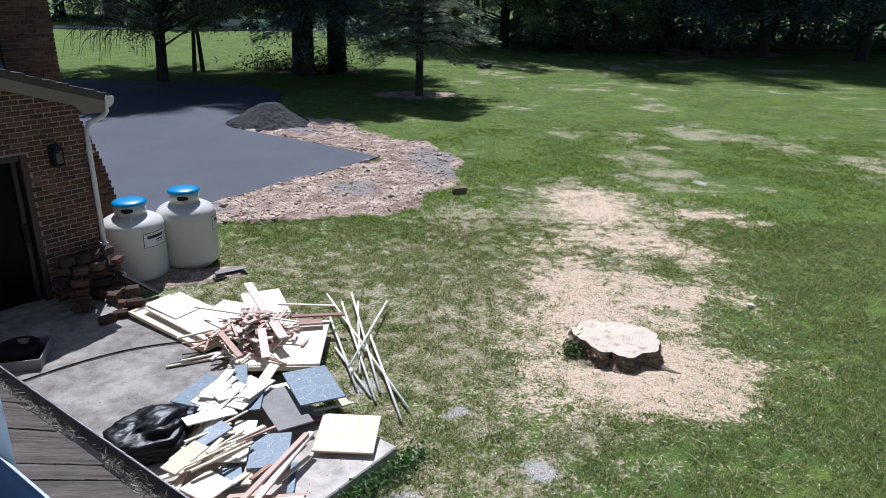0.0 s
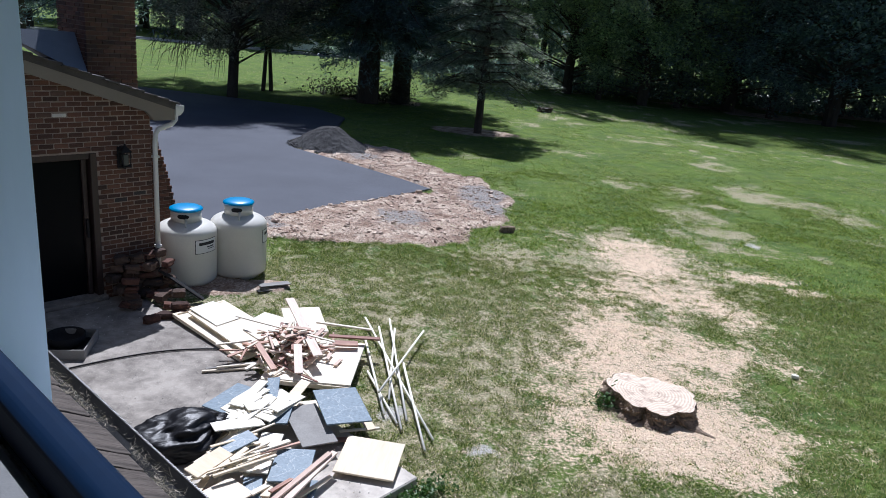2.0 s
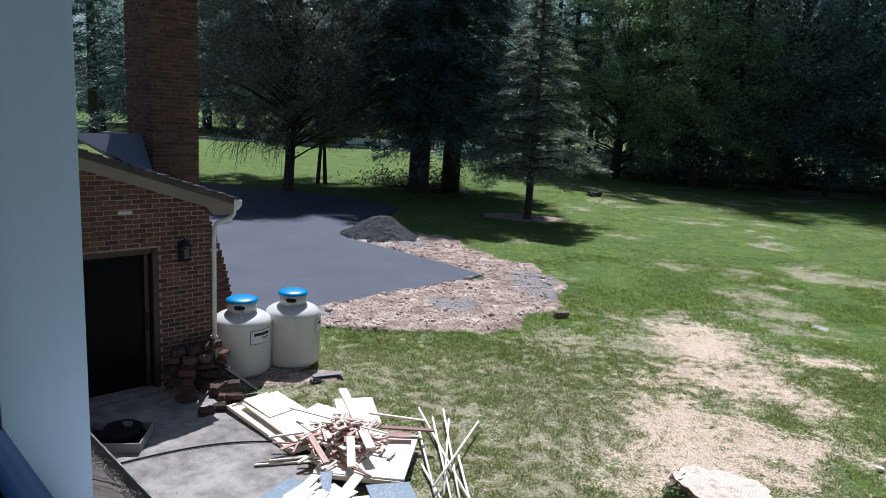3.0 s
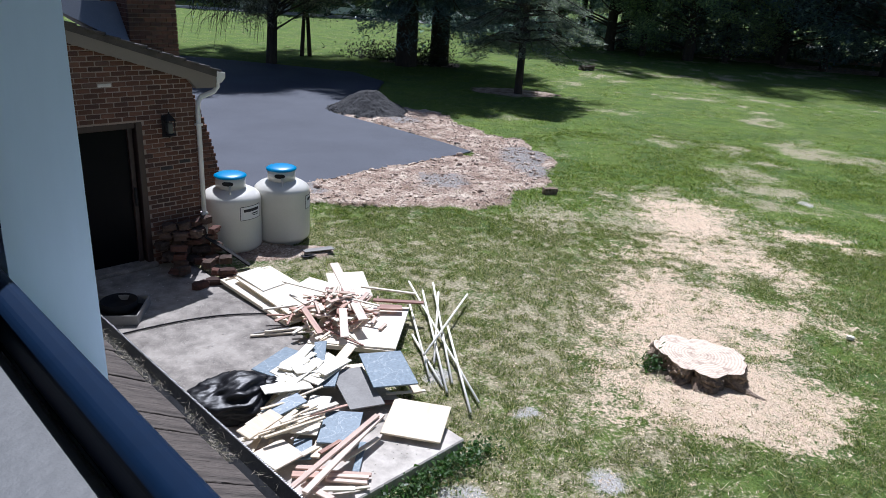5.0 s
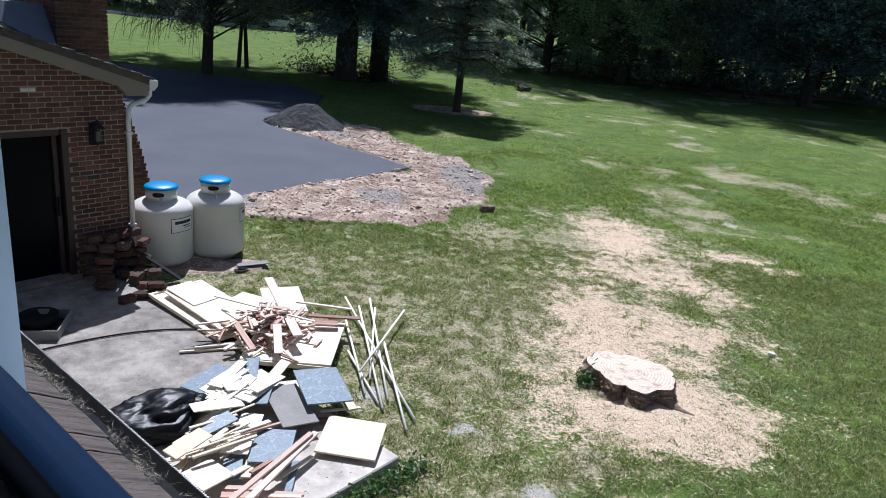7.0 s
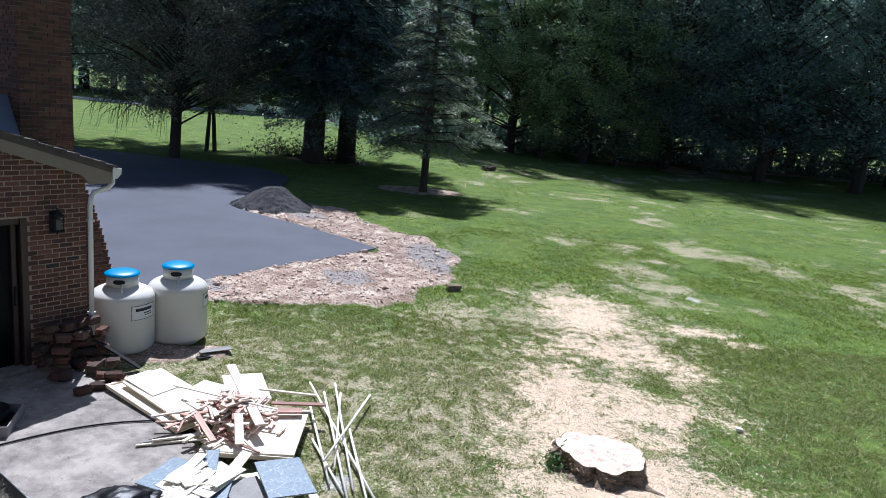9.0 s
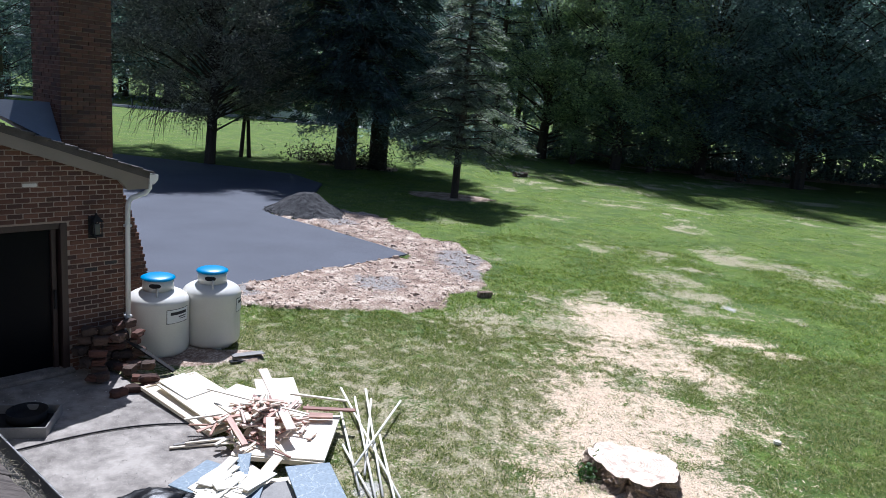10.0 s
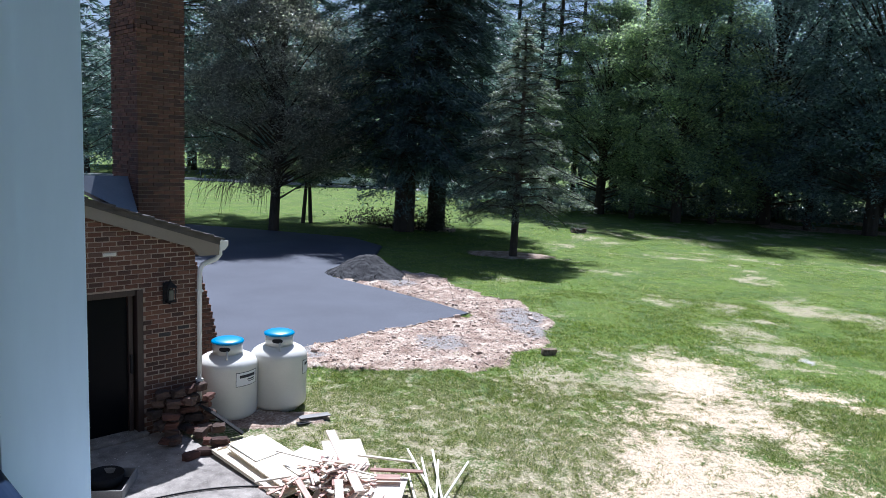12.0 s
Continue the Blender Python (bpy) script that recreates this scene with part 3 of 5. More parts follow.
tube(bm, [(4.76, WU + 0.02, 2.52), (4.76, WU + 0.02, 2.44), (4.70, WU + 0.01, 2.38), (4.50, WU + 0.0, 2.32), (4.45, WU - 0.02, 2.26), (4.435, WU - 0.03, 2.12), (4.435, WU - 0.03, 0.25)], 0.033, 10)
ds = part("downspout", bm, M_GUTTER, wing, "white downspout", smooth=True)
for z in (0.7, 1.95):
    part("bracket", boxed((4.392, WU - 0.07, z), (4.475, WU + 0.01, z + 0.03)), M_GUTTER, ds)
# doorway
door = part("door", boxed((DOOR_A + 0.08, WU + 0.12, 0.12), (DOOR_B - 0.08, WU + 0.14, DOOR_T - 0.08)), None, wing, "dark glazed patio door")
# Opaque pane: the dark of the unlit room behind is its colour.
M_ROOMDARK_PANE = material("pane painted as dark as the room", (0.003, 0.004, 0.006), 0.3, spec=0.06)
door.data.materials.append(M_ROOMDARK_PANE)
for lo, hi in (((DOOR_A, WU + 0.02, 0.1), (DOOR_A + 0.08, WU + 0.16, DOOR_T)), ((DOOR_B - 0.08, WU - 0.012, 0.1), (DOOR_B, WU + 0.16, DOOR_T)), ((DOOR_A, WU + 0.02, DOOR_T - 0.08), (DOOR_B - 0.08, WU + 0.16, DOOR_T)), ((2.62, WU + 0.05, 0.12), (2.70, WU + 0.15, DOOR_T - 0.08)), ((DOOR_B - 0.16, WU + 0.07, 0.12), (DOOR_B - 0.1, WU + 0.15, DOOR_T - 0.08))):
    part("door_frame", boxed(lo, hi, bevel=0.006), M_DOORFRAME, door)
part("threshold", boxed((DOOR_A - 0.05, WU - 0.1, 0.1), (DOOR_B + 0.03, WU + 0.2, 0.16), bevel=0.01), M_CONCRETE, wing)
part("door_handle", boxed((DOOR_B - 0.15, WU + 0.03, 0.95), (DOOR_B - 0.12, WU + 0.07, 1.2), bevel=0.006), M_BLACK, door)

# chimney on the outer wall, with a flared foot
CU0, CU1, CN0, CN1, CTOP = 11.1, 12.12, 4.47, 5.2, 8.2
chim = thing("brick_chimney", H, "tall red brick chimney with a curved flared foot", "chimney")
foot = []
for i in range(9):
    z = 2.35 - i * (2.5 / 8)
    t = (2.35 - z) / 2.5
    foot.append((CN1 + 0.62 * math.sin(t * math.pi / 2) ** 0.85 - 0.012, z))
core = part("core", prism([(CN0, CTOP)] + [(CN1 - 0.012, CTOP), (CN1 - 0.012, 2.6)] + foot + [(CN0, -0.15)], (CU0 + 0.012, CU1 - 0.012)), M_MORTAR, chim)


def brick_mesh(length, height=0.051, depth=0.03, mat=M_BRICK, name="brick"):
    me = bpy.data.meshes.new(name)
    b = boxed((0, -depth / 2, 0), (length, depth / 2, height), bevel=0.006)
    b.to_mesh(me)
    b.free()
    me.materials.append(mat)
    return me


COURSE, BRICK, BH = 0.0625, 0.172, 0.051
full, half = brick_mesh(0.16), brick_mesh(0.074)
white_b, black_b = brick_mesh(0.16, 0.04, mat=M_BRICK_WHITE), brick_mesh(0.16, mat=M_BRICK_BLACK)
near_bricks, far_bricks = [], []
for c in range(0, 57):
    z = 0.02 + c * COURSE
    n = WN - 0.001
    first = True
    while n > 1.0:
        ln = BRICK / 2 if (first and c % 2) else BRICK
        first = False
        a, b = n - ln + 0.012, n
        n -= ln
        if z + BH > roof_z(a) - 0.225 + 0.02 or (a < DOOR_B + 0.0 and b > DOOR_A and z < DOOR_T - 0.03):
            if not (a < DOOR_B < b - 0.09 and z < DOOR_T - 0.03):
                continue
            a = DOOR_B + 0.002
        (near_bricks if b > 3.05 else far_bricks).append((a, b, z))
rw = random.Random(4)
joined = bmesh.new()
count = 0
near_bricks.sort(key=lambda q: -q[0] + 0.2 * q[2])
for a, b, z in near_bricks:
    w = b - a
    wob = (rw.uniform(-0.002, 0.002), rw.uniform(-0.004, 0.003), rw.uniform(-0.002, 0.002))
    if count < 300 and (abs(w - 0.16) < 0.006 or abs(w - 0.074) < 0.006):
        me = full if w > 0.12 else half
        if abs(z - 2.52) < 0.031 and a < 3.33 < b:
            me = white_b
        if (abs(z - 1.44) < 0.031 and a < 4.15 < b) or (abs(z - 1.37) < 0.031 and a < 4.02 < b):
            me = black_b
        part("brick", me, None, wall_f, m=pose(a + wob[0], WU + 0.008 + wob[1], z + wob[2], rw.uniform(-1, 1), rw.uniform(-0.4, 0.4), rw.uniform(-0.7, 0.7)))
        count += 1
    else:
        box(joined, (a, WU - 0.007, z), (b, WU + 0.01, z + BH))
for a, b, z in far_bricks:
    if b > 2.0:
        box(joined, (a, WU - 0.007, z), (b, WU + 0.01, z + BH))
tagged(part("brickwork", joined, M_BRICK_J, wall_f), kind="stuff")
# soldier lintel row over the door is plain coursed brick; side wall and chimney bricks are joined
def joined_blocks(name, blocks, mat, parent):
    v, f = [], []
    for lo, hi in blocks:
        o = len(v)
        (x0, y0, z0), (x1, y1, z1) = lo, hi
        v += [(x0, y0, z0), (x1, y0, z0), (x1, y1, z0), (x0, y1, z0), (x0, y0, z1), (x1, y0, z1), (x1, y1, z1), (x0, y1, z1)]
        f += [(o + a, o + b, o + c_, o + d) for a, b, c_, d in ((3, 2, 1, 0), (4, 5, 6, 7), (0, 1, 5, 4), (1, 2, 6, 5), (2, 3, 7, 6), (3, 0, 4, 7))]
    me = bpy.data.meshes.new(name)
    me.from_pydata(v, [], f)
    return tagged(part(name, me, mat, parent), kind="stuff")


blocks = []
c = 0
z = 0.0
while z < CTOP - 0.05:
    band = 0.02 if 5.5 < z < 5.75 else 0.0
    t = max(0.0, (2.35 - z) / 2.5)
    edge = CN1 + (0.62 * math.sin(min(1, t) * math.pi / 2) ** 0.85 if t > 0 else 0)
    n = edge + (0.02 if t > 0 else 0) * (c % 2)
    first = True
    while n > CN0 - 0.0:
        ln = BRICK / 2 if first and c % 2 else BRICK
        first = False
        a = max(CN0 - 0.014, n - ln + 0.011)
        j = rw.uniform(-0.005, 0.004)
        blocks.append(((a, CU0 - 0.002 + j - band, z), (n, CU0 + 0.06, z + BH)))
        n -= ln
    u = CU0 + 0.062
    first = True
    while u < CU1:
        ln = BRICK / 2 if first and c % 2 == 0 else BRICK
        first = False
        j = rw.uniform(-0.005, 0.004)
        if z > 2.5:
            blocks.append(((CN0 - 0.016 + j - band, u, z), (CN0 + 0.01, min(CU1, u + ln - 0.011), z + BH)))
        u += ln
    z += COURSE
    c += 1
joined_blocks("brickwork", blocks, M_BRICK_J, chim)
# outer wall of the wing, beside the driveway
blocks = []
for c in range(37):
    z = 0.02 + c * COURSE
    u = WU + 0.005 + (BRICK / 2 if c % 2 else 0)
    while u < CU0:
        blocks.append(((WN - 0.01, u, z), (WN + 0.012, u + BRICK - 0.012, z + BH)))
        u += BRICK
joined_blocks("brickwork", blocks, M_BRICK_J, wall_s)
# cricket behind the chimney
bm = bmesh.new()
zc = roof_z(CN0)
pts = [bm.verts.new(p) for p in ((CN0 - 0.02, CU0 - 0.05, zc + 0.01), (CN0 - 0.02, CU1, zc + 0.01), (CN0 - 0.03, (CU0 + CU1) / 2 - 0.15, zc + 0.62), (CN0 - 1.1, (CU0 + CU1) / 2, roof_z(CN0 - 1.1) + 0.26))]
for f in ((0, 2, 3), (1, 3, 2), (0, 1, 2), (0, 3, 1)):
    bm.faces.new([pts[i] for i in f])
bmesh.ops.recalc_face_normals(bm, faces=bm.faces)
part("flashing", bm, M_FLASH, chim, "grey metal cricket flashing")

# wall lantern
lan = thing("wall_lantern", H @ pose(3.98, WU - 0.02, 1.84) @ Matrix.Scale(0.95, 4), "black metal wall lantern with glass panes", "lantern")
part("back_plate", boxed((-0.05, -0.01, 0.0), (0.05, 0.012, 0.3), bevel=0.006), M_BLACK, lan)
bm = bmesh.new()
tube(bm, [(0, 0, 0.05), (0, -0.06, 0.02), (0, -0.12, 0.02), (0, -0.13, 0.06)], 0.009, 8)
part("arm", bm, M_BLACK, lan)
cage = part("cage", boxed((-0.06, -0.19, 0.05), (0.06, -0.07, 0.065), bevel=0.004), M_BLACK, lan)
for sx in (-0.055, 0.045):
    for sy in (-0.185, -0.085):
        part("bar", boxed((sx, sy, 0.065), (sx + 0.01, sy + 0.01, 0.25)), M_BLACK, cage)
M_PANE = material("lantern glass", (0.09, 0.095, 0.095), 0.15, spec=0.5)
part("pane", boxed((-0.035, -0.165, 0.068), (0.035, -0.095, 0.22), bevel=0.01), M_PANE, lan, "pale frosted glass")
part("roof", lathe([(0.095, 0.25), (0.09, 0.265), (0.03, 0.32), (0.012, 0.34), (0.015, 0.355), (0, 0.365)], 4), M_BLACK, lan, m=pose(0, -0.13, 0, 0, 0, 45))

# ---- gas tanks ----
def gas_tank(m, label):
    t = thing("propane_tank", m, label, "gas tank", "propane tanks by the house corner")
    part("foot_ring", lathe([(0.27, -0.03), (0.29, -0.03), (0.29, 0.05), (0.27, 0.05), (0.27, -0.03)], 40), M_TANK, t, smooth=True)
    body = [(0, 0.02), (0.27, 0.022), (0.335, 0.035), (0.37, 0.07), (0.38, 0.12)]
    body += [(0.38, 0.3), (0.38, 0.5), (0.38, 0.7), (0.38, 0.86)]
    for i in range(1, 9):
        a = i * math.pi / 16
        body.append((0.38 * math.cos(a) if i < 8 else 0, 0.86 + 0.19 * math.sin(a)))
    b = part("body", lathe(body, 56), M_TANK, t, "cream enamelled steel shell", smooth=True)
    bm = lathe([(0.185, 1.0), (0.19, 1.0), (0.19, 1.2), (0.185, 1.2)], 48)
    bmesh.ops.recalc_face_normals(bm, faces=bm.faces)
    col = part("collar", bm, M_TANK, t, "cream valve collar", smooth=True)
    # valve opening: rim and dark inside
    pts = []
    for i in range(24):
        a = 2 * math.pi * i / 24
        pts.append((0.38 * math.copysign(abs(math.cos(a)) ** 0.6, math.cos(a)), 1.125 + 0.036 * math.sin(a)))
    bm = bmesh.new()
    vsx = [bm.verts.new((0.193 * math.sin(p[0]), -0.193 * math.cos(p[0]), p[1])) for p in pts]
    for i in range(1, 12):
        a4 = (vsx[i], vsx[i + 1], vsx[24 - i - 1], vsx[24 - i]) if i < 11 else (vsx[i], vsx[i + 1], vsx[24 - i])
        bm.faces.new(a4)
    bm.faces.new((vsx[0], vsx[1], vsx[23]))
    part("valve_opening", bm, M_BLACK, col, m=pose(0, 0, 0, 0, 0, -10))
    part("lid", lathe([(0.19, 1.2), (0.205, 1.195), (0.21, 1.205), (0.205, 1.222), (0.17, 1.243), (0.1, 1.256), (0, 1.262)], 48), M_BLUE, t, "bright blue plastic lid", smooth=True)
    bm = bmesh.new()
    tube(bm, [(0.0, -0.20, 1.10), (0.0, -0.24, 1.05), (0.0, -0.27, 1.02), (0.0, -0.275, 0.985)], 0.011, 8)
    part("pipe", bm, M_TANK, t, smooth=True)
    return t


def tank_label(t, turn):
    """A white sheet bowed round the shell, with dark writing bars and a frame."""
    def strip(a0, a1, z0, z1, r, mat, name, par, label=""):
        bm = bmesh.new()
        n = 8
        lo = [bm.verts.new((r * math.cos(a0 + (a1 - a0) * i / n), r * math.sin(a0 + (a1 - a0) * i / n), z0)) for i in range(n + 1)]
        hi = [bm.verts.new((v.co.x, v.co.y, z1)) for v in lo]
        for i in range(n):
            bm.faces.new((lo[i], lo[i + 1], hi[i + 1], hi[i]))
        return part(name, bm, mat, par, label)
    a = radians(turn)
    sheet = strip(a - 0.44, a + 0.44, 0.585, 0.81, 0.3845, M_INK, "label", t, "white label with dark lettering and border")
    strip(a - 0.42, a + 0.42, 0.594, 0.801, 0.3858, M_LABEL, "label_face", sheet)
    strip(a - 0.02, a + 0.30, 0.675, 0.692, 0.387, M_INK, "small_print", sheet)
    strip(a + 0.02, a + 0.30, 0.645, 0.657, 0.387, M_INK, "small_print", sheet)
    strip(a - 0.31, a + 0.33, 0.718, 0.765, 0.387, M_INK, "lettering_bar", sheet)


t1 = gas_tank(pose(-4.42, 9.59, 0.0, 0, 0, 23) @ Matrix.Diagonal((1.12, 1.12, 0.925, 1)), "cream propane tank with blue lid and label, nearer the wall")
t2 = gas_tank(pose(-3.84, 10.13, 0.02, 0, 0, 23) @ Matrix.Diagonal((1.10, 1.10, 0.935, 1)), "cream propane tank with blue lid beside the other tank")
tank_label(t1, -48)
tank_label(t2, -12)

# ---- stump ----
stump = thing("tree_stump", pose(2.01, 7.4, 0) @ Matrix.Diagonal((1.02, 1.02, 0.74, 1)), "freshly cut tree stump with rough brown bark", "stump")
NS = 160


def stump_r(a):
    scallop = 0.07 * (abs(math.sin(3.5 * a + 0.35)) ** 0.6 - 0.6)
    return 0.435 + 0.05 * math.cos(2 * (a - 2.6)) + scallop + 0.02 * math.sin(3 * a + 1) + 0.012 * math.sin(9 * a + 2) + 0.006 * math.sin(17 * a)


bm = bmesh.new()
rings = []
for k in range(21):
    z = -0.08 + 0.38 * k / 20
    low = max(0.0, 1 - (z + 0.05) / 0.2)
    rough = 0.075 * min(1.0, (0.31 - z) / 0.09)
    ring = []
    for i in range(NS):
        a = 2 * math.pi * i / NS
        lobe = abs(math.sin(3.5 * a + 0.35))
        r = stump_r(a) * (1.0 + 0.3 * low ** 1.6 * lobe ** 1.5) + 0.05 * (lobe - 0.6) * min(1.0, (0.31 - z) / 0.12)
        ca, sa = math.cos(a), math.sin(a)
        r += rough * (0.8 * noise.noise((ca * 4, sa * 4, z * 11)) + 0.55 * noise.noise((ca * 11, sa * 11, z * 26)) + 0.3 * noise.noise((ca * 25, sa * 25, z * 60)))
        ring.append(bm.verts.new((r * ca, r * sa, z + (0.02 * math.sin(a * 2 + 1) if z > 0.25 else 0))))
    rings.append(ring)
for p, q_ in zip(rings, rings[1:]):
    for i in range(NS):
        bm.faces.new((p[i], p[(i + 1) % NS], q_[(i + 1) % NS], q_[i]))
part("bark", bm, M_STUMPBARK, stump, "rough brown bark in chunky scallops")
for ang, reach, thick in ((-0.75, 0.84, 0.07), (-1.75, 0.66, 0.055)):
    bm = bmesh.new()
    pts = [((0.34 + (reach - 0.34) * s) * math.cos(ang + 0.12 * s), (0.34 + (reach - 0.34) * s) * math.sin(ang + 0.12 * s), 0.17 * (1 - s) ** 1.7 - 0.02) for s in (0, 0.2, 0.4, 0.6, 0.8, 1.0)]
    tube(bm, pts, [thick * (1.35 - 0.95 * s) for s in (0, 0.2, 0.4, 0.6, 0.8, 1.0)], 12)
    for v in bm.verts:
        v.co += Vector((noise.noise(v.co * 14), noise.noise(v.co * 14 + Vector((5, 0, 0))), noise.noise(v.co * 14 + Vector((0, 5, 0))))) * 0.03
    part("root", bm, M_STUMPBARK, stump)
bm = bmesh.new()
cv = bm.verts.new((0, 0, 0.305))
prev = None
for k, f in enumerate((0.25, 0.5, 0.75, 0.993)):
    ring = [bm.verts.new((f * stump_r(2 * math.pi * i / NS) * math.cos(2 * math.pi * i / NS), f * stump_r(2 * math.pi * i / NS) * math.sin(2 * math.pi * i / NS), 0.304 + 0.02 * f * math.sin(4 * math.pi * i / NS + 1) + 0.003 * math.sin(k * 9 + i))) for i in range(NS)]
    for i in range(NS):
        if prev is None:
            bm.faces.new((cv, ring[i], ring[(i + 1) % NS]))
        else:
            bm.faces.new((prev[i], ring[i], ring[(i + 1) % NS], prev[(i + 1) % NS]))
    prev = ring
M_CUT = material("fresh cut wood", (0.7, 0.55, 0.4), 0.8, spec=0.2)
_co = node(M_CUT, "ShaderNodeTexCoord")
_wv = M_CUT.node_tree.nodes.new("ShaderNodeTexWave")
_wv.wave_type, _wv.rings_direction = "RINGS", "Z"
for k_, v_ in (("Scale", 9.0), ("Distortion", 3.0), ("Detail", 3.0), ("Detail Scale", 1.5)):
    _wv.inputs[k_].default_value = v_
M_CUT.node_tree.links.new(_co.outputs["Object"], _wv.inputs["Vector"])
_n = noise_of(M_CUT, 7, 6, 0.7)
_k = mixed(M_CUT, maths(M_CUT, "MULTIPLY", _wv.outputs["Fac"], 0.65), (0.78, 0.66, 0.53), (0.52, 0.38, 0.28))
colour(M_CUT, mixed(M_CUT, ramp(M_CUT, _n, [(0.52, (0, 0, 0)), (0.62, (0.7, 0.7, 0.7))]), _k, (0.36, 0.26, 0.2)))
bump(M_CUT, noise_of(M_CUT, 60, 4), 0.4, 0.006)
part("cut_face", bm, M_CUT, stump, "pale sawn top with growth rings")

# ---- house wall, window and roof by the window ----
J0, N_IN, N_OUT, SILL = 0.83, 0.1484, 0.259, 3.7
bm = bmesh.new()
box(bm, (0.02, J0 + 0.05, -0.2), (0.25, 9.3, 6.2))
box(bm, (0.02, -6.0, -0.2), (0.25, -1.15, 6.2))
box(bm, (0.02, -1.15, -0.2), (0.25, J0 + 0.05, 3.44))
box(bm, (0.02, -1.15, 5.25), (0.25, J0 + 0.05, 6.2))
tagged(part("wall_house", bm, M_WALLIN, m=H), "plain house wall around the window", "wall", kind="structure")
bm = bmesh.new()
box(bm, (-3.5, -3.2, 2.6), (0.02, 3.2, 2.7))
tagged(part("floor", bm, M_DARKIN, m=H), "dark room floor", "floor", kind="structure")
tagged(part("ceiling", boxed((-3.5, -3.2, 5.3), (0.02, 3.2, 5.4)), M_WALLIN, m=H), "plain room ceiling", "ceiling", kind="structure")
for nm, lo, hi in (("wall_back", (-3.6, -3.3, 2.6), (-3.5, 3.3, 5.4)), ("wall_side", (-3.5, 3.2, 2.7), (0.02, 3.3, 5.3)), ("wall_other_side", (-3.5, -3.3, 2.7), (0.02, -3.2, 5.3))):
    tagged(part(nm, boxed(lo, hi), M_WALLIN, m=H), "plain room wall", "wall", kind="structure")
win = thing("window_1", H, "white framed window with dark navy sash, open to the garden", "window", kind="structure")
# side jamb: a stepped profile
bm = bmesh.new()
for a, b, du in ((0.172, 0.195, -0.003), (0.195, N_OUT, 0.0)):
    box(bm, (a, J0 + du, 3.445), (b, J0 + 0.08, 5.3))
jamb = part("jamb", bm, M_JAMB, win, "white painted side jamb with skylight blue in its colour")
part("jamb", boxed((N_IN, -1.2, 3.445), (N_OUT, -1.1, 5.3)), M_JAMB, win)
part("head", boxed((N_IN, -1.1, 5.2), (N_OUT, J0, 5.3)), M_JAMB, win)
rail = [(0.118, SILL - 0.036), (N_IN, SILL - 0.036)]
rail += [(N_IN - 0.013 + 0.013 * math.cos(a), SILL - 0.013 + 0.013 * math.sin(a)) for a in (0, 0.26, 0.52, 0.79, 1.05, 1.31, 1.57)]
rail += [(0.131 + 0.013 * math.cos(a), SILL - 0.013 + 0.013 * math.sin(a)) for a in (1.84, 2.1, 2.36, 2.62, 2.88, 3.14)]
part("sash_rail", prism(rail, (-1.1, J0 + 0.01)), M_SASH, win, "dark navy bottom rail", smooth=True)
part("sash_stile", boxed((0.10, J0 - 0.008, SILL), (0.172, J0 + 0.05, 5.2), bevel=0.003), M_SASH, win, "dark navy stile")
part("stool", boxed((-0.08, -1.2, SILL - 0.075), (0.117, J0 + 0.05, SILL - 0.037), bevel=0.004), M_STOOL, win, "grey-white inner window stool, darkened for shade")
part("sill", prism([(0.02, 3.62), (0.115, 3.62), (N_IN, SILL - 0.037), (0.252, 3.475), (0.252, 3.441), (0.02, 3.441)], (-1.1, J0 - 0.005)), M_JAMB, win)

# pent roof with shakes and a gutter full of straw
EZ, EN = 2.205, 1.165                # gutter lip
pent = thing("porch_roof", H, "weathered shake roof below the window, edged by a gutter", "roof")
R0, R1 = (0.26, 2.73), (1.03, 2.25)
dn, dz = R1[0] - R0[0], R1[1] - R0[1]
ll = math.hypot(dn, dz)
tilt = math.degrees(math.atan2(-dz, dn))
part("deck", prism([R0, R1, (R1[0], R1[1] - 0.03), (R0[0], R0[1] - 0.03)], (-1.6, 5.2)), M_BLACK, pent)
part("fascia", boxed((0.97, -1.6, 2.05), (1.0, 5.2, 2.2)), M_FASCIA, pent)
rs = random.Random(11)
for row, (s0, s1) in enumerate(((0.40, 0.995), (0.02, 0.46))):
    u = -1.2 + 0.07 * row
    while u < 5.0:
        w = rs.uniform(0.10, 0.26)
        lift = 0.004 + 0.004 * row
        bm = boxed((0, 0.004, 0), ((s1 - s0) * ll + rs.uniform(-0.012, 0.012), w - 0.004, 0.012 + rs.uniform(0, 0.004)), bevel=0.0025)
        part("shake", bm, M_SHAKE, pent, m=pose(R0[0] + s0 * dn, u, R0[1] + s0 * dz + lift, 0, tilt + rs.uniform(-0.5, 0.2), rs.uniform(-0.5, 0.5)))
        u += w
prof = [(1.005, EZ), (1.005, EZ - 0.12), (1.10, EZ - 0.12), (1.145, EZ - 0.05), (EN, EZ), (EN - 0.006, EZ), (1.138, EZ - 0.05), (1.095, EZ - 0.11), (1.01, EZ - 0.11), (1.01, EZ)]
g2 = part("gutter", prism(prof, (-1.6, 5.2)), M_GUTTERDARK, pent, "dark gutter holding straw debris")
bm = bmesh.new()
tube(bm, [(EN - 0.003, -1.6, EZ + 0.002), (EN - 0.003, 5.2, EZ + 0.002)], 0.003, 6)
for i in range(420):
    u = -0.2 + i * 0.0125
    box(bm, (EN - 0.006, u, EZ - 0.001), (EN + 0.002, u + 0.004, EZ + 0.006))
tagged(part("mesh_edge", bm, M_MESHGUARD, g2, "grey wire mesh edge"), kind="stuff")
# debris of straw and seed heads in the gutter
q = np.random.default_rng(3)
nst = 11000
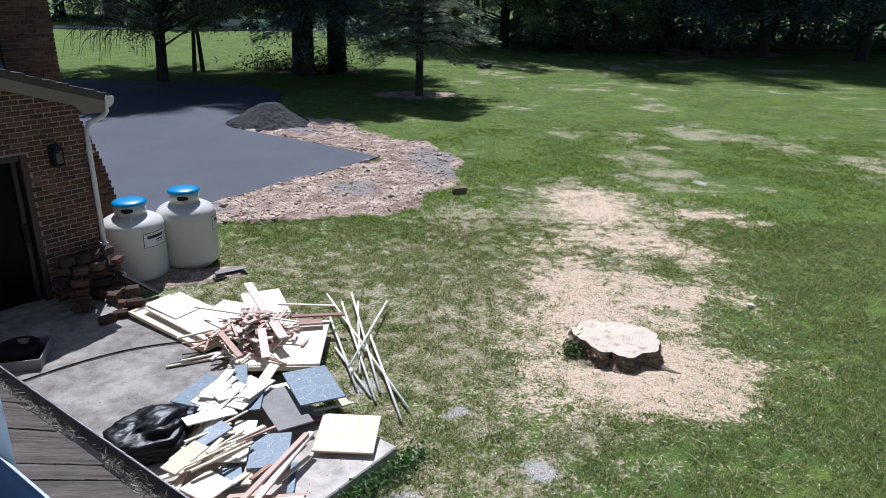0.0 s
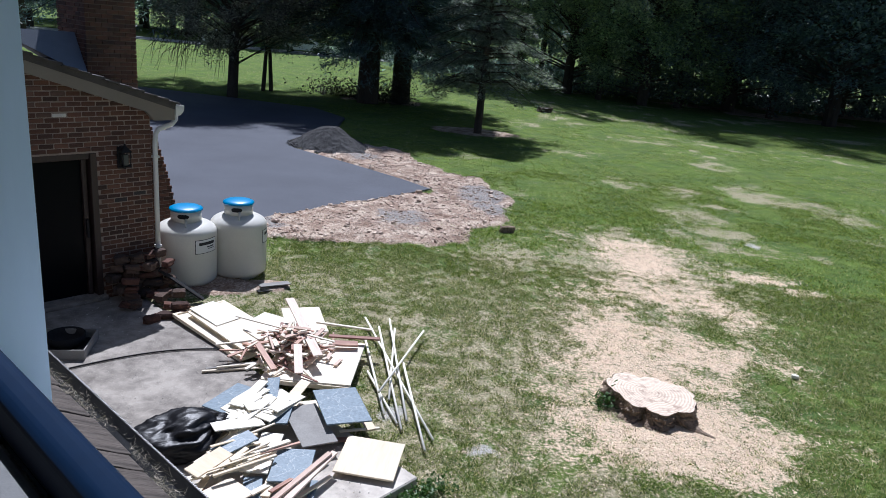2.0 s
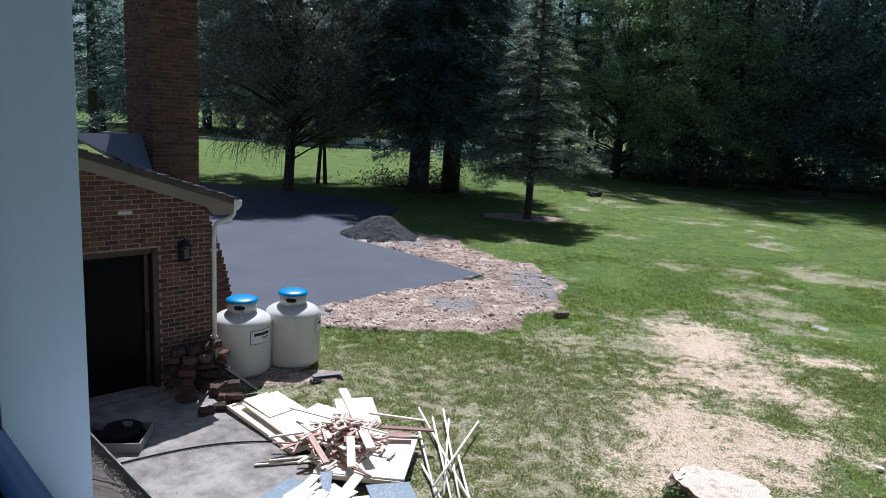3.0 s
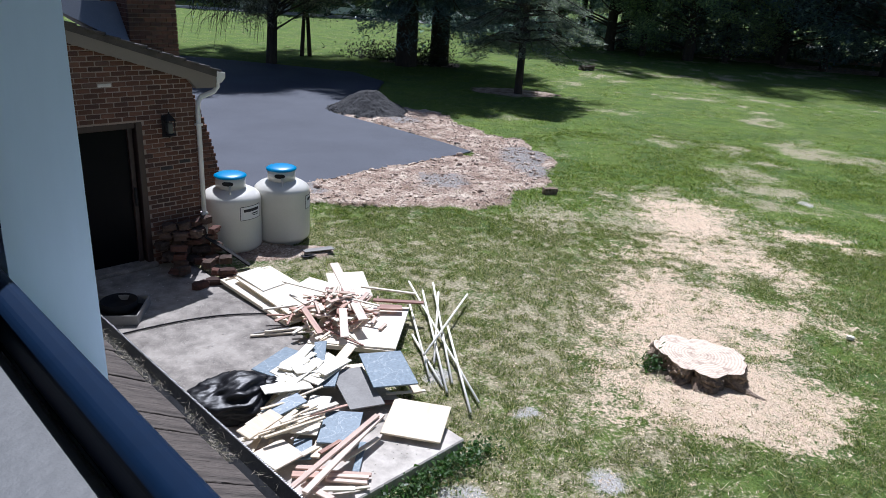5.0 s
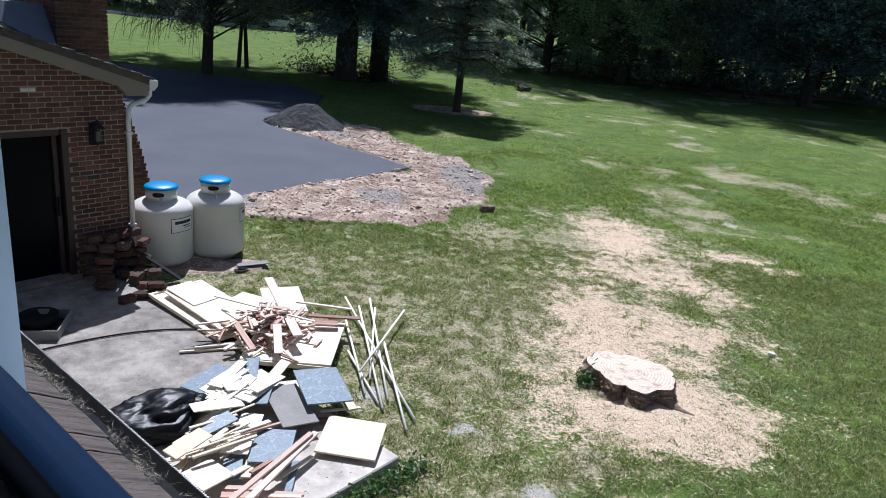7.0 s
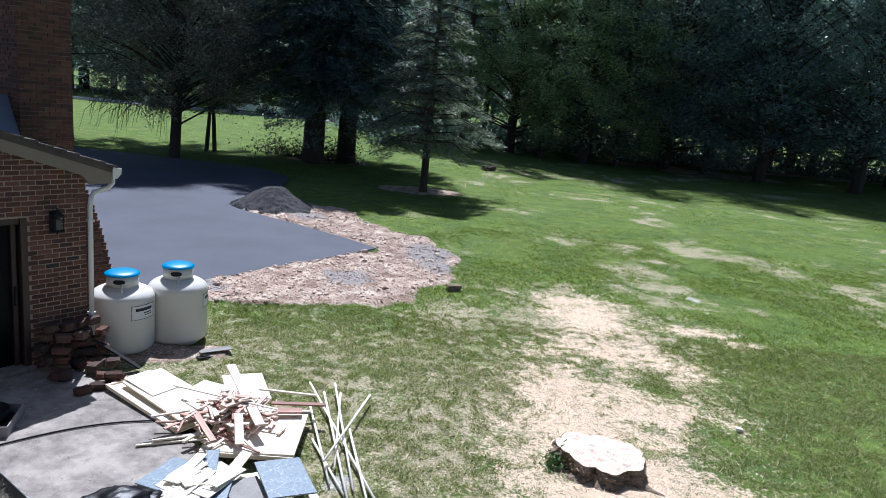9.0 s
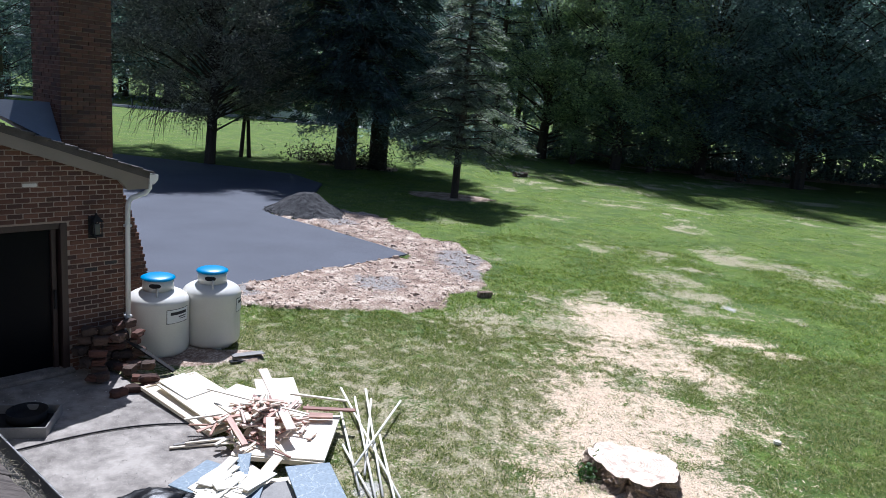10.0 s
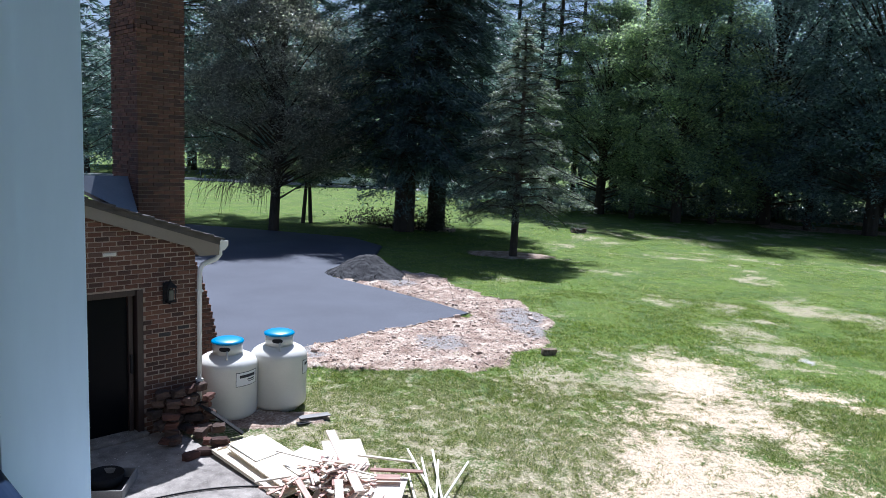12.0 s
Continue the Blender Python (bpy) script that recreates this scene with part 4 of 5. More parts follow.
base = np.stack([np.clip(q.normal(1.075, 0.035, nst), 1.02, 1.155), q.uniform(-0.3, 5.0, nst), EZ - 0.035 + q.uniform(-0.02, 0.028, nst)], 1)
dens = fbm(base[:, 1] * 1.0, base[:, 0] * 3, 0.25, 77, 3)
base = base[dens > 0.46]
nst = len(base)
dirv = q.normal(0, 1, (nst, 3)) * np.array([0.8, 1.0, 0.35])
dirv /= np.linalg.norm(dirv, axis=1)[:, None]
ln_ = q.uniform(0.005, 0.03, nst)[:, None]
side = np.cross(dirv, q.normal(0, 1, (nst, 3)))
side /= np.linalg.norm(side, axis=1)[:, None]
quad = np.stack([base - dirv * ln_, base + side * 0.0008, base + dirv * ln_, base - side * 0.0008], 1).reshape(-1, 3)
quad[:, 0] = np.clip(quad[:, 0], 1.012, EN - 0.004)
quad[:, 2] = np.clip(quad[:, 2], EZ - 0.1, EZ + 0.03)
tagged(part("straw", raw_mesh("straw", quad, 4), M_STRAW, g2), kind="stuff")

# ---- loose things ----
def board(name, c, size, yaw, mat, label, tilt=(0, 0), category="board", group="", bevel=0.003):
    """A board lying with its middle at c."""
    L, W, T = size
    bm = boxed((-L / 2, -W / 2, -T / 2), (L / 2, W / 2, T / 2), bevel=bevel)
    ob = part(name, bm, mat, m=pose(*c, tilt[0], tilt[1], yaw))
    return tagged(ob, label, category, group)


PZ = 0.1
# upper pile: doors and panels underneath
tray = thing("door_panel", pose(-3.07, 7.85, PZ + 0.06, 1, 1.5, -36), "pale wooden door panel with a raised rim lying flat", "panel")
part("face", boxed((-0.75, -0.37, -0.03), (0.75, 0.37, -0.008)), M_WHITEWOOD, tray)
for lo, hi in (((-0.75, -0.37, -0.008), (0.75, -0.33, 0.012)), ((-0.75, 0.33, -0.008), (0.75, 0.37, 0.012)), ((-0.75, -0.33, -0.008), (-0.71, 0.33, 0.012)), ((0.71, -0.33, -0.008), (0.75, 0.33, 0.012))):
    part("rim", boxed(lo, hi, bevel=0.003), M_PLY, tray)
G1 = "boards of the upper debris pile"
board("panel", (-3.02, 7.82, PZ + 0.11), (1.3, 0.52, 0.02), -37, M_WHITEWOOD, "large pale wooden panel on the debris pile", (2, 2), "panel", G1)
board("panel", (-3.35, 8.03, PZ + 0.145), (0.6, 0.35, 0.012), -34, M_PLASTER, "white thin panel lying on a wooden panel", (2, 3), "panel", G1)
board("panel", (-1.83, 7.27, PZ + 0.06), (1.1, 0.98, 0.03), 93, M_WHITEWOOD, "big pale board with a wooden edge under the scraps", (-1, 1), "panel", G1)
board("panel", (-1.80, 6.715, PZ + 0.045), (0.97, 0.03, 0.05), 3, M_PLY, "yellow pine batten at the panel's edge", (0, 0), "batten", G1)
board("panel", (-2.24, 8.2, PZ + 0.12), (0.75, 0.5, 0.02), -66, M_WHITEWOOD, "pale panel under red trim boards", (0, 2), "panel", G1)
board("panel", (-2.553, 7.953, PZ + 0.11), (0.7, 0.5, 0.02), -20, M_PLASTER, "white plasterboard piece on the debris pile", (2, -1), "panel", G1)
rp = random.Random(21)
for i in range(185):
    r = abs(rp.gauss(0, 0.27))
    a = rp.uniform(0, 2 * math.pi)
    cx, cy = -2.16 + 1.0 * r * math.cos(a), 7.34 + 1.0 * r * math.sin(a)
    hgt = PZ + (0.16 if r < 0.35 else 0.1) + 0.24 * math.exp(-(r / 0.32) ** 2) * rp.uniform(0.1, 1)
    red = rp.random() < 0.66
    board("wood_scrap", (cx, cy, hgt), (rp.uniform(0.08, 0.34), rp.uniform(0.02, 0.06), rp.uniform(0.012, 0.022)), rp.uniform(0, 180), rp.choice((M_REDWOOD, M_REDWOOD, M_PINKWOOD)) if red else M_WHITEWOOD,
          "short broken red-brown trim piece on the pile" if red else "short pale wood offcut on the pile", (rp.uniform(-14, 14), rp.uniform(-16, 16)), "wood scrap", "wood scraps of the upper pile", 0.002)
for c, s, yaw, mt, lb, tl in (
    ((-2.09, 7.60, PZ + 0.33), (1.42, 0.11, 0.020), -60, M_PINKWOOD, "long reddish trim board across the pile", (0, 5)),
    ((-2.266, 7.445, PZ + 0.33), (1.3, 0.03, 0.015), -12, M_WHITEWOOD, "thin pale lath across the pile", (0, 2)),
    ((-1.912, 6.808, PZ + 0.30), (0.55, 0.09, 0.02), -72, M_PINKWOOD, "reddish trim board on the pile", (0, 8)),
    ((-2.295, 6.874, PZ + 0.24), (0.5, 0.07, 0.02), -50, M_REDWOOD, "reddish trim board slanting down the pile", (0, 10)),
    ((-1.502, 7.800, PZ + 0.16), (0.62, 0.07, 0.02), 8, M_REDWOOD, "reddish board sticking out of the pile", (0, 0)),
    ((-1.677, 8.004, PZ + 0.2), (0.7, 0.04, 0.02), 2, M_WHITEWOOD, "pale lath sticking out of the pile", (0, 2)),
    ((-1.578, 7.647, PZ + 0.14), (0.3, 0.12, 0.02), 10, M_REDWOOD, "small reddish block on the pile", (0, 0)),
    ((-2.780, 7.189, PZ + 0.2), (0.42, 0.03, 0.02), 40, M_WHITEWOOD, "pale stick on a panel", (0, 3)),
    ((-2.629, 7.409, PZ + 0.21), (0.36, 0.035, 0.02), -35, M_WHITEWOOD, "pale stick on a panel", (0, 3)),
    ((-2.526, 7.198, PZ + 0.22), (0.3, 0.03, 0.02), 75, M_WHITEWOOD, "pale stick on a panel", (0, 3)),
    ((-2.008, 6.855, PZ + 0.12), (0.75, 0.022, 0.015), -22, M_REDWOOD, "thin reddish lath on the big board", (0, 3)),
    ((-2.690, 6.977, PZ + 0.025), (0.62, 0.035, 0.02), 32, M_GREYBOARD, "grey lath lying on the concrete", (0, 0)),
    ((-2.674, 6.896, PZ + 0.02), (0.66, 0.03, 0.02), 24, M_WHITEWOOD, "pale lath lying on the concrete", (0, 0)),
    ((-2.593, 6.962, PZ + 0.05), (0.55, 0.025, 0.02), 28, M_WHITEWOOD, "thin pale lath on another lath", (0, 1)),
):
    board("plank", c, s, yaw, mt, lb, tl, "plank", G1)

# lower pile
G2 = "boards of the lower debris pile"
for c, s, yaw, mt, lb, tl in (
    ((-1.26, 6.10, PZ + 0.22), (0.61, 0.45, 0.016), -62, M_SLATE, "blue-grey marbled board lying on top of offcuts", (-3, 3)),
    ((-1.50, 5.80, PZ + 0.15), (0.68, 0.34, 0.016), -57, M_GREYBOARD, "flat grey board in the debris pile", (-2, 2)),
    ((-1.48, 5.18, PZ + 0.12), (0.46, 0.34, 0.016), -84, M_SLATE, "blue-grey marbled board piece", (2, 2)),
    ((-2.38, 6.26, PZ + 0.03), (0.56, 0.44, 0.016), 72, M_SLATE, "dark blue-grey board half under plaster", (0, 0)),
    ((-2.02, 6.28, PZ + 0.21), (0.34, 0.13, 0.016), -77, M_SLATE, "small upright blue-grey board piece", (8, 8)),
    ((-2.02, 5.25, PZ + 0.21), (0.39, 0.16, 0.016), 54, M_SLATE, "broken blue-grey board piece", (5, -4)),
    ((-1.73, 4.89, PZ + 0.06), (0.28, 0.16, 0.016), -74, M_SLATE, "narrow blue-grey board piece", (0, 2)),
    ((-1.80, 5.85, PZ + 0.18), (0.28, 0.19, 0.016), -84, M_SLATE, "blue-grey marbled board offcut piece", (5, 5)),
    ((-1.24, 4.93, PZ + 0.03), (0.43, 0.06, 0.016), 96, M_SLATE, "blue-grey strip in the pile", (0, 2)),
    ((-0.853, 5.517, PZ + 0.07), (0.55, 0.52, 0.02), -3, M_PLY, "square yellow plywood sheet resting on scraps", (5, 0)),
    ((-1.094, 6.267, PZ + 0.06), (0.62, 0.1, 0.02), -58, M_PLY, "pine board under the marbled board", (0, 2)),
    ((-1.87, 4.70, PZ + 0.12), (0.32, 0.29, 0.016), 62, M_WHITEWOOD, "plywood piece with a dark knot", (4, 5)),
    ((-1.77, 6.19, PZ + 0.21), (0.52, 0.12, 0.016), 80, M_PLY, "pine board bridging the two piles", (0, -6)),
    ((-1.66, 6.35, PZ + 0.03), (0.34, 0.14, 0.016), 29, M_WHITEWOOD, "pale board between the piles", (0, 2)),
    ((-1.41, 4.79, PZ + 0.17), (1.12, 0.05, 0.022), 65, M_PINKWOOD, "long pinkish trim plank", (0, -5)),
    ((-1.33, 4.83, PZ + 0.15), (1.10, 0.06, 0.022), 70, M_PINKWOOD, "long pinkish trim plank beside another", (0, -5)),
    ((-1.24, 5.00, PZ + 0.06), (0.46, 0.04, 0.018), 64, M_WHITEWOOD, "short pale lath on the concrete", (0, 4)),
    ((-1.25, 4.69, PZ + 0.04), (0.34, 0.04, 0.020), 7, M_PINKWOOD, "pinkish slat at the bottom of the pile", (0, 0)),
    ((-1.26, 4.64, PZ + 0.05), (0.34, 0.04, 0.020), 8, M_PINKWOOD, "pinkish slat lying on another", (0, 0)),
    ((-1.26, 4.59, PZ + 0.04), (0.34, 0.04, 0.020), 6, M_PINKWOOD, "pinkish slat on the concrete", (0, 0)),
    ((-1.57, 4.60, PZ + 0.04), (0.29, 0.07, 0.020), 11, M_REDWOOD, "reddish board end in the pile", (0, 2)),
    ((-1.60, 4.90, PZ + 0.07), (0.22, 0.08, 0.016), -85, M_PLY, "short pine offcut in the pile", (0, 3)),
    ((-1.78, 5.13, PZ + 0.11), (0.24, 0.21, 0.016), 6, M_WHITEWOOD, "small square pale board in the pile", (2, 2)),
    ((-1.56, 4.68, PZ + 0.05), (0.3, 0.05, 0.02), 9, M_PINKWOOD, "pinkish slat beside the planks", (0, 0)),
    ((-1.33, 4.47, PZ + 0.05), (0.34, 0.05, 0.018), 14, M_WHITEWOOD, "splintered pale board end on the concrete", (0, 1)),
    ((-1.20, 4.52, PZ + 0.03), (0.3, 0.03, 0.014), 24, M_WHITEWOOD, "splintered thin pale strip on the concrete", (0, 1)),
    ((-1.44, 4.40, PZ + 0.06), (0.3, 0.06, 0.02), -22, M_PINKWOOD, "pinkish board end at the pile's foot", (0, 2)),
    ((-2.264, 5.464, PZ + 0.1), (0.62, 0.075, 0.02), 62, M_PLY, "pine strip leaning against the bag", (0, -10)),
    ((-2.151, 5.329, PZ + 0.16), (0.55, 0.06, 0.02), 66, M_WHITEWOOD, "pale strip leaning on the pile", (0, -12)),
    ((-2.355, 5.344, PZ + 0.08), (0.5, 0.05, 0.02), 55, M_PLY, "narrow pine strip by the bag", (0, -8)),
    ((-2.13, 4.96, PZ + 0.20), (0.38, 0.17, 0.016), 63, M_PLY, "pine board lying across scraps", (3, -4)),
    ((-2.149, 4.974, PZ + 0.06), (0.55, 0.05, 0.02), 30, M_WHITEWOOD, "pale stick in the pile", (0, -2)),
    ((-1.773, 5.224, PZ + 0.2), (0.6, 0.05, 0.02), 52, M_WHITEWOOD, "pale lath over the marbled pieces", (0, 5)),
    ((-1.77, 5.40, PZ + 0.13), (0.38, 0.20, 0.016), -86, M_PLASTER, "pale board in the pile", (0, 3)),
    ((-1.608, 5.377, PZ + 0.16), (0.5, 0.03, 0.02), 48, M_REDWOOD, "thin reddish stick among the boards", (0, 6)),
    ((-1.821, 4.984, PZ + 0.2), (0.6, 0.03, 0.02), 50, M_PLY, "thin pine stick among the boards", (0, 4)),
    ((-1.297, 5.735, PZ + 0.05), (0.5, 0.06, 0.02), 20, M_REDWOOD, "reddish strip under the boards", (0, 2)),
    ((-1.047, 5.984, PZ + 0.05), (0.4, 0.03, 0.02), 25, M_WHITEWOOD, "pale stick under the marbled board", (0, 2)),
):
    board("plank", c, s, yaw, mt, lb, tl, "board", G2)
for i in range(40):
    cx, cy = rp.gauss(-2.04, 0.11), rp.gauss(5.86, 0.16)
    board("plaster_piece", (cx, cy, PZ + 0.14 + 0.1 * rp.random()), (rp.uniform(0.25, 0.55), rp.uniform(0.08, 0.2), 0.012), rp.uniform(38, 82), M_PLASTER,
          "broken white plasterboard strip on the pile", (rp.uniform(-6, 6), rp.uniform(-9, 9)), "plasterboard", "white pieces of the lower pile", 0.002)
rs = random.Random(64)
for i in range(14):
    board("wood_scrap", (rs.gauss(-1.98, 0.14), rs.gauss(5.16, 0.12), PZ + 0.13 + 0.1 * rs.random()), (rs.uniform(0.25, 0.5), rs.uniform(0.018, 0.05), 0.012), rs.uniform(40, 68), rs.choice([M_PLY, M_WHITEWOOD, M_WHITEWOOD]),
          "splintered pale pine strip in the pile", (rs.uniform(-8, 8), rs.uniform(-10, 6)), "wood scrap", "wood scraps of the lower pile", 0.002)
for i in range(10):
    cx, cy = rp.uniform(-2.35, -1.2), rp.uniform(4.6, 5.6)
    board("wood_scrap", (cx, cy, PZ + 0.03 + 0.1 * rp.random()), (rp.uniform(0.12, 0.4), rp.uniform(0.02, 0.06), 0.015), rp.uniform(20, 100), rp.choice([M_PLY, M_WHITEWOOD, M_REDWOOD]),
          "small wood offcut in the lower pile", (rp.uniform(-5, 5), rp.uniform(-8, 8)), "wood scrap", "wood scraps of the lower pile", 0.002)

# dowels on the grass
for a, b, za, zb in (((-1.56, 8.8), (-0.33, 6.13), 0.1, 0.05), ((-1.32, 8.51), (-0.67, 6.26), 0.12, 0.04), ((-1.22, 8.75), (-0.64, 6.44), 0.14, 0.04), ((-1.12, 8.6), (-0.89, 6.8), 0.08, 0.05),
                     ((-0.73, 8.55), (-1.0, 6.76), 0.12, 0.15), ((-0.86, 7.62), (-0.39, 5.93), 0.1, 0.05), ((-1.43, 8.15), (-0.89, 6.5), 0.1, 0.04), ((-1.24, 7.38), (-0.73, 6.37), 0.05, 0.03)):
    A, B = Vector((*a, za)), Vector((*b, zb))
    bm = bmesh.new()
    L = (B - A).length
    tube(bm, [(0, 0, 0), (0, 0, L * 0.5), (0, 0, L)], 0.0135, 10)
    mm = Matrix.Translation(A) @ (B - A).to_track_quat("Z", "Y").to_matrix().to_4x4()
    tagged(part("dowel", bm, M_POLE, m=mm, smooth=True), "long thin cream wooden dowel lying on the grass", "dowel", "dowels on the grass")

# black bag
bm = bmesh.new()
bmesh.ops.create_icosphere(bm, subdivisions=5, radius=1)
for v in bm.verts:
    p = v.co.copy()
    ridge = 1 - abs(noise.noise(Vector((p.x * 1.3, p.y * 2.6, p.z * 2.6)) + Vector((4, 2, 7)))) * 2
    crease = 1 - abs(noise.noise(Vector((p.x * 3.2, p.y * 5.5, p.z * 5.5)))) * 2
    k1 = noise.noise(p * 1.2 + Vector((3, 1, 0))) * 0.3 + 0.16 * (ridge - 0.5) + 0.08 * (crease - 0.5) + 0.02 * noise.noise(p * 14)
    neck = max(0.0, p.x - 0.25) / 0.75
    p *= 1 + k1
    v.co = Vector((p.x * (0.38 + 0.1 * neck), p.y * 0.32 * (1 - 0.55 * neck), max(-0.16, p.z * 0.19 * (1 - 0.3 * neck)) + 0.06 * neck + 0.16))
tagged(part("rubbish_bag", bm, M_BAG, m=pose(-2.56, 5.36, PZ, 0, 0, 38) @ Matrix.Scale(0.92, 4), smooth=True), "shiny black plastic rubbish bag on the patio", "rubbish bag")

# hose
bm = bmesh.new()
hp = []
for i in range(15):
    t = i / 14
    hp.append((-4.5 + 1.62 * t, 6.28 + 1.1 * t + 0.22 * math.sin(t * math.pi), PZ + 0.014))
tube(bm, hp, 0.0095, 8)
tagged(part("garden_hose", bm, M_BLACK, smooth=True), "thin dark hose lying across the concrete patio", "hose")

# open drawer with a pan in it
drw = thing("wooden_drawer", pose(-4.63, 6.89, PZ, 0, 0, 16), "old open wooden drawer lying on the patio", "drawer")
part("base", boxed((-0.4, -0.25, 0.0), (0.27, 0.3, 0.012)), M_BLACK, drw)
for lo, hi in (((-0.4, -0.265, 0), (0.28, -0.25, 0.12)), ((-0.4, 0.3, 0), (0.28, 0.315, 0.12)), ((0.265, -0.25, 0), (0.28, 0.3, 0.12)), ((-0.415, -0.265, 0), (-0.4, 0.315, 0.12))):
    part("side", boxed(lo, hi, bevel=0.003), M_GREYBOARD, drw)
bm = lathe([(0, 0.0), (0.17, 0.0), (0.2, 0.05), (0.205, 0.13), (0.195, 0.13), (0.185, 0.05), (0.16, 0.02), (0, 0.02)], 32)
tagged(part("round_pan", bm, M_BLACK, m=pose(-4.68, 7.0, PZ + 0.012), smooth=True), "black round pan standing in the drawer", "pan")

# rubble of old bricks and stones by the wall corner
rb = random.Random(8)


def rock(name, m, size, mat, label, cat, seed, group=""):
    bm = bmesh.new()
    bmesh.ops.create_cube(bm, size=1)
    bmesh.ops.subdivide_edges(bm, edges=bm.edges, cuts=2, use_grid_fill=True)
    for v in bm.verts:
        p = v.co.copy()
        rd = p.normalized() * 0.62
        p = p.lerp(rd, 0.3)
        p *= 1 + 0.4 * noise.noise(p * 2.1 + Vector((seed * 3.7, seed, 1)))
        v.co = Vector((p.x * size[0], p.y * size[1], p.z * size[2]))
    return tagged(part(name, bm, mat, m=m), label, cat, group)


M_OLDBRICK = grained("old brick", (0.04, 0.02, 0.015), (0.13, 0.058, 0.04), 0.95, 6, strength=0.5, per="object")
k = 0
for layer, (cnt, zz) in enumerate(((11, 0.08), (9, 0.2), (8, 0.32), (6, 0.44), (4, 0.56))):
    for i in range(cnt):
        n = 3.74 + (i + 0.5) * 0.72 / cnt + rb.uniform(-0.04, 0.04)
        u = WU - 0.13 - (0.46 - 0.09 * layer) * rb.random()
        mm = H @ pose(n, u, PZ + zz, rb.uniform(-8, 8), rb.uniform(-8, 8), rb.uniform(-40, 40))
        rock("old_stone" if k % 3 else "old_brick", mm, (0.17, 0.12, 0.1) if k % 3 else (0.2, 0.1, 0.075), M_STONE if k % 3 else M_OLDBRICK,
             "rough weathered stone stacked against the brick wall" if k % 3 else "old red brick stacked against the wall", "stone" if k % 3 else "brick", k, "rubble by the wall corner")
        k += 1
for x, y, z, yaw in ((-3.98, 8.02, 0.04, 20), (-3.86, 8.15, 0.05, -35), (-3.87, 8.16, 0.13, 25), (-4.1, 7.85, 0.04, 60), (-4.05, 8.3, 0.05, 5)):
    rock("old_brick", pose(x, y, PZ + z, 0, 0, yaw), (0.21, 0.11, 0.08), M_OLDBRICK, "loose old brick on the patio edge", "brick", k, "rubble by the wall corner")
    k += 1
A, B = Vector((-4.42, 8.72, 0.47)), Vector((-3.86, 8.86, 0.05))
tagged(part("plank", boxed((-0.045, -0.01, 0), (0.045, 0.01, (B - A).length)), M_BLACK, m=Matrix.Translation(A) @ (B - A).to_track_quat("Z", "Y").to_matrix().to_4x4()), "dark plank leaning against the rubble by the tank", "plank")
# slate offcuts by the tanks
board("roof_slate", (-3.12, 9.68, 0.07), (0.46, 0.2, 0.012), 35, M_GREYBOARD, "grey slate piece lying on a block in the grass", (-8, 0), "slate")
board("roof_slate", (-3.16, 9.6, 0.03), (0.42, 0.22, 0.012), 38, M_BLACK, "dark slate piece under another", (0, 0), "slate")
# stones
rock("stone", pose(0.32, 14.25, 0.06, 0, 0, 20), (0.27, 0.15, 0.13), M_STUMPBARK, "brown rock lying on the lawn edge", "stone", 91)
rock("stone", pose(4.15, 8.75, 0.03, 0, 0, 0), (0.08, 0.06, 0.045), M_PLASTER, "small white stone in the grass", "stone", 92)
rock("stone", pose(-1.85, 16.75, 0.07, 0, 0, 30), (0.13, 0.1, 0.07), M_CLOD, "pale stone at the driveway edge", "stone", 93)
rock("stone", pose(2.1, 38.8, 0.08, 0, 0, 30), (0.7, 0.45, 0.3), M_STONE, "grey boulder in the shade of the trees", "stone", 94)

# gravel heap
bm = bmesh.new()
q = np.random.default_rng(5)
grid = 70
vg = {}
for i in range(grid + 1):
    for j in range(grid + 1):
        x, y = (i / grid - 0.5) * 4.6, (j / grid - 0.5) * 4.0
        r = math.hypot(x / 1.0, y / 0.9)
        h = max(0.0, 1.0 - (r / 1.75)) * 1.12
        h = min(h, 0.92 - 0.05 * r) if h > 0.85 else h
        ex = max(0.0, 1 - math.hypot((x - 1.35) / 1.0, (y + 0.3) / 1.0)) * 0.35
        z = max(h, ex)
        if z > 0:
            z += 0.08 * noise.noise((x * 2.2, y * 2.2, 0)) + 0.05 * noise.noise((x * 7, y * 7, 3))
        vg[i, j] = bm.verts.new((x, y, z - 0.05))
for i in range(grid):
    for j in range(grid):
        bm.faces.new((vg[i, j], vg[i + 1, j], vg[i + 1, j + 1], vg[i, j + 1]))
heap = tagged(part("gravel_mound", bm, M_GRAVEL, m=pose(-5.35, 21.75, 0, 0, 0, -30) @ Matrix.Diagonal((0.84, 0.8, 0.74, 1))), "mound of dark grey gravel beside the driveway", "gravel heap")

# clods over the bare earth
q = np.random.default_rng(9)
bm0 = bmesh.new()
bmesh.ops.create_icosphere(bm0, subdivisions=1, radius=1)
fv = np.array([[v.co[:] for v in f.verts] for f in bm0.faces])      # 80 x 3 x 3 for subdivisions=1 -> 80 faces
bm0.free()
cx, cy = q.uniform(-5, 1.2, 30000), q.uniform(11.5, 23, 30000)
ok = (dirt_at(cx, cy) > 0.5) & ~inside(DRIVE, cx, cy)
cx, cy = cx[ok][:9000], cy[ok][:9000]
sz = np.clip(q.lognormal(-4.55, 0.6, len(cx)), 0.006, 0.07)
cz = ground_z(cx, cy) + sz * 0.25
jit = q.uniform(0.7, 1.3, (len(cx), 1, 1, 3)) * np.array([1, 0.9, 0.7])
th = q.uniform(0, 6.28, len(cx))
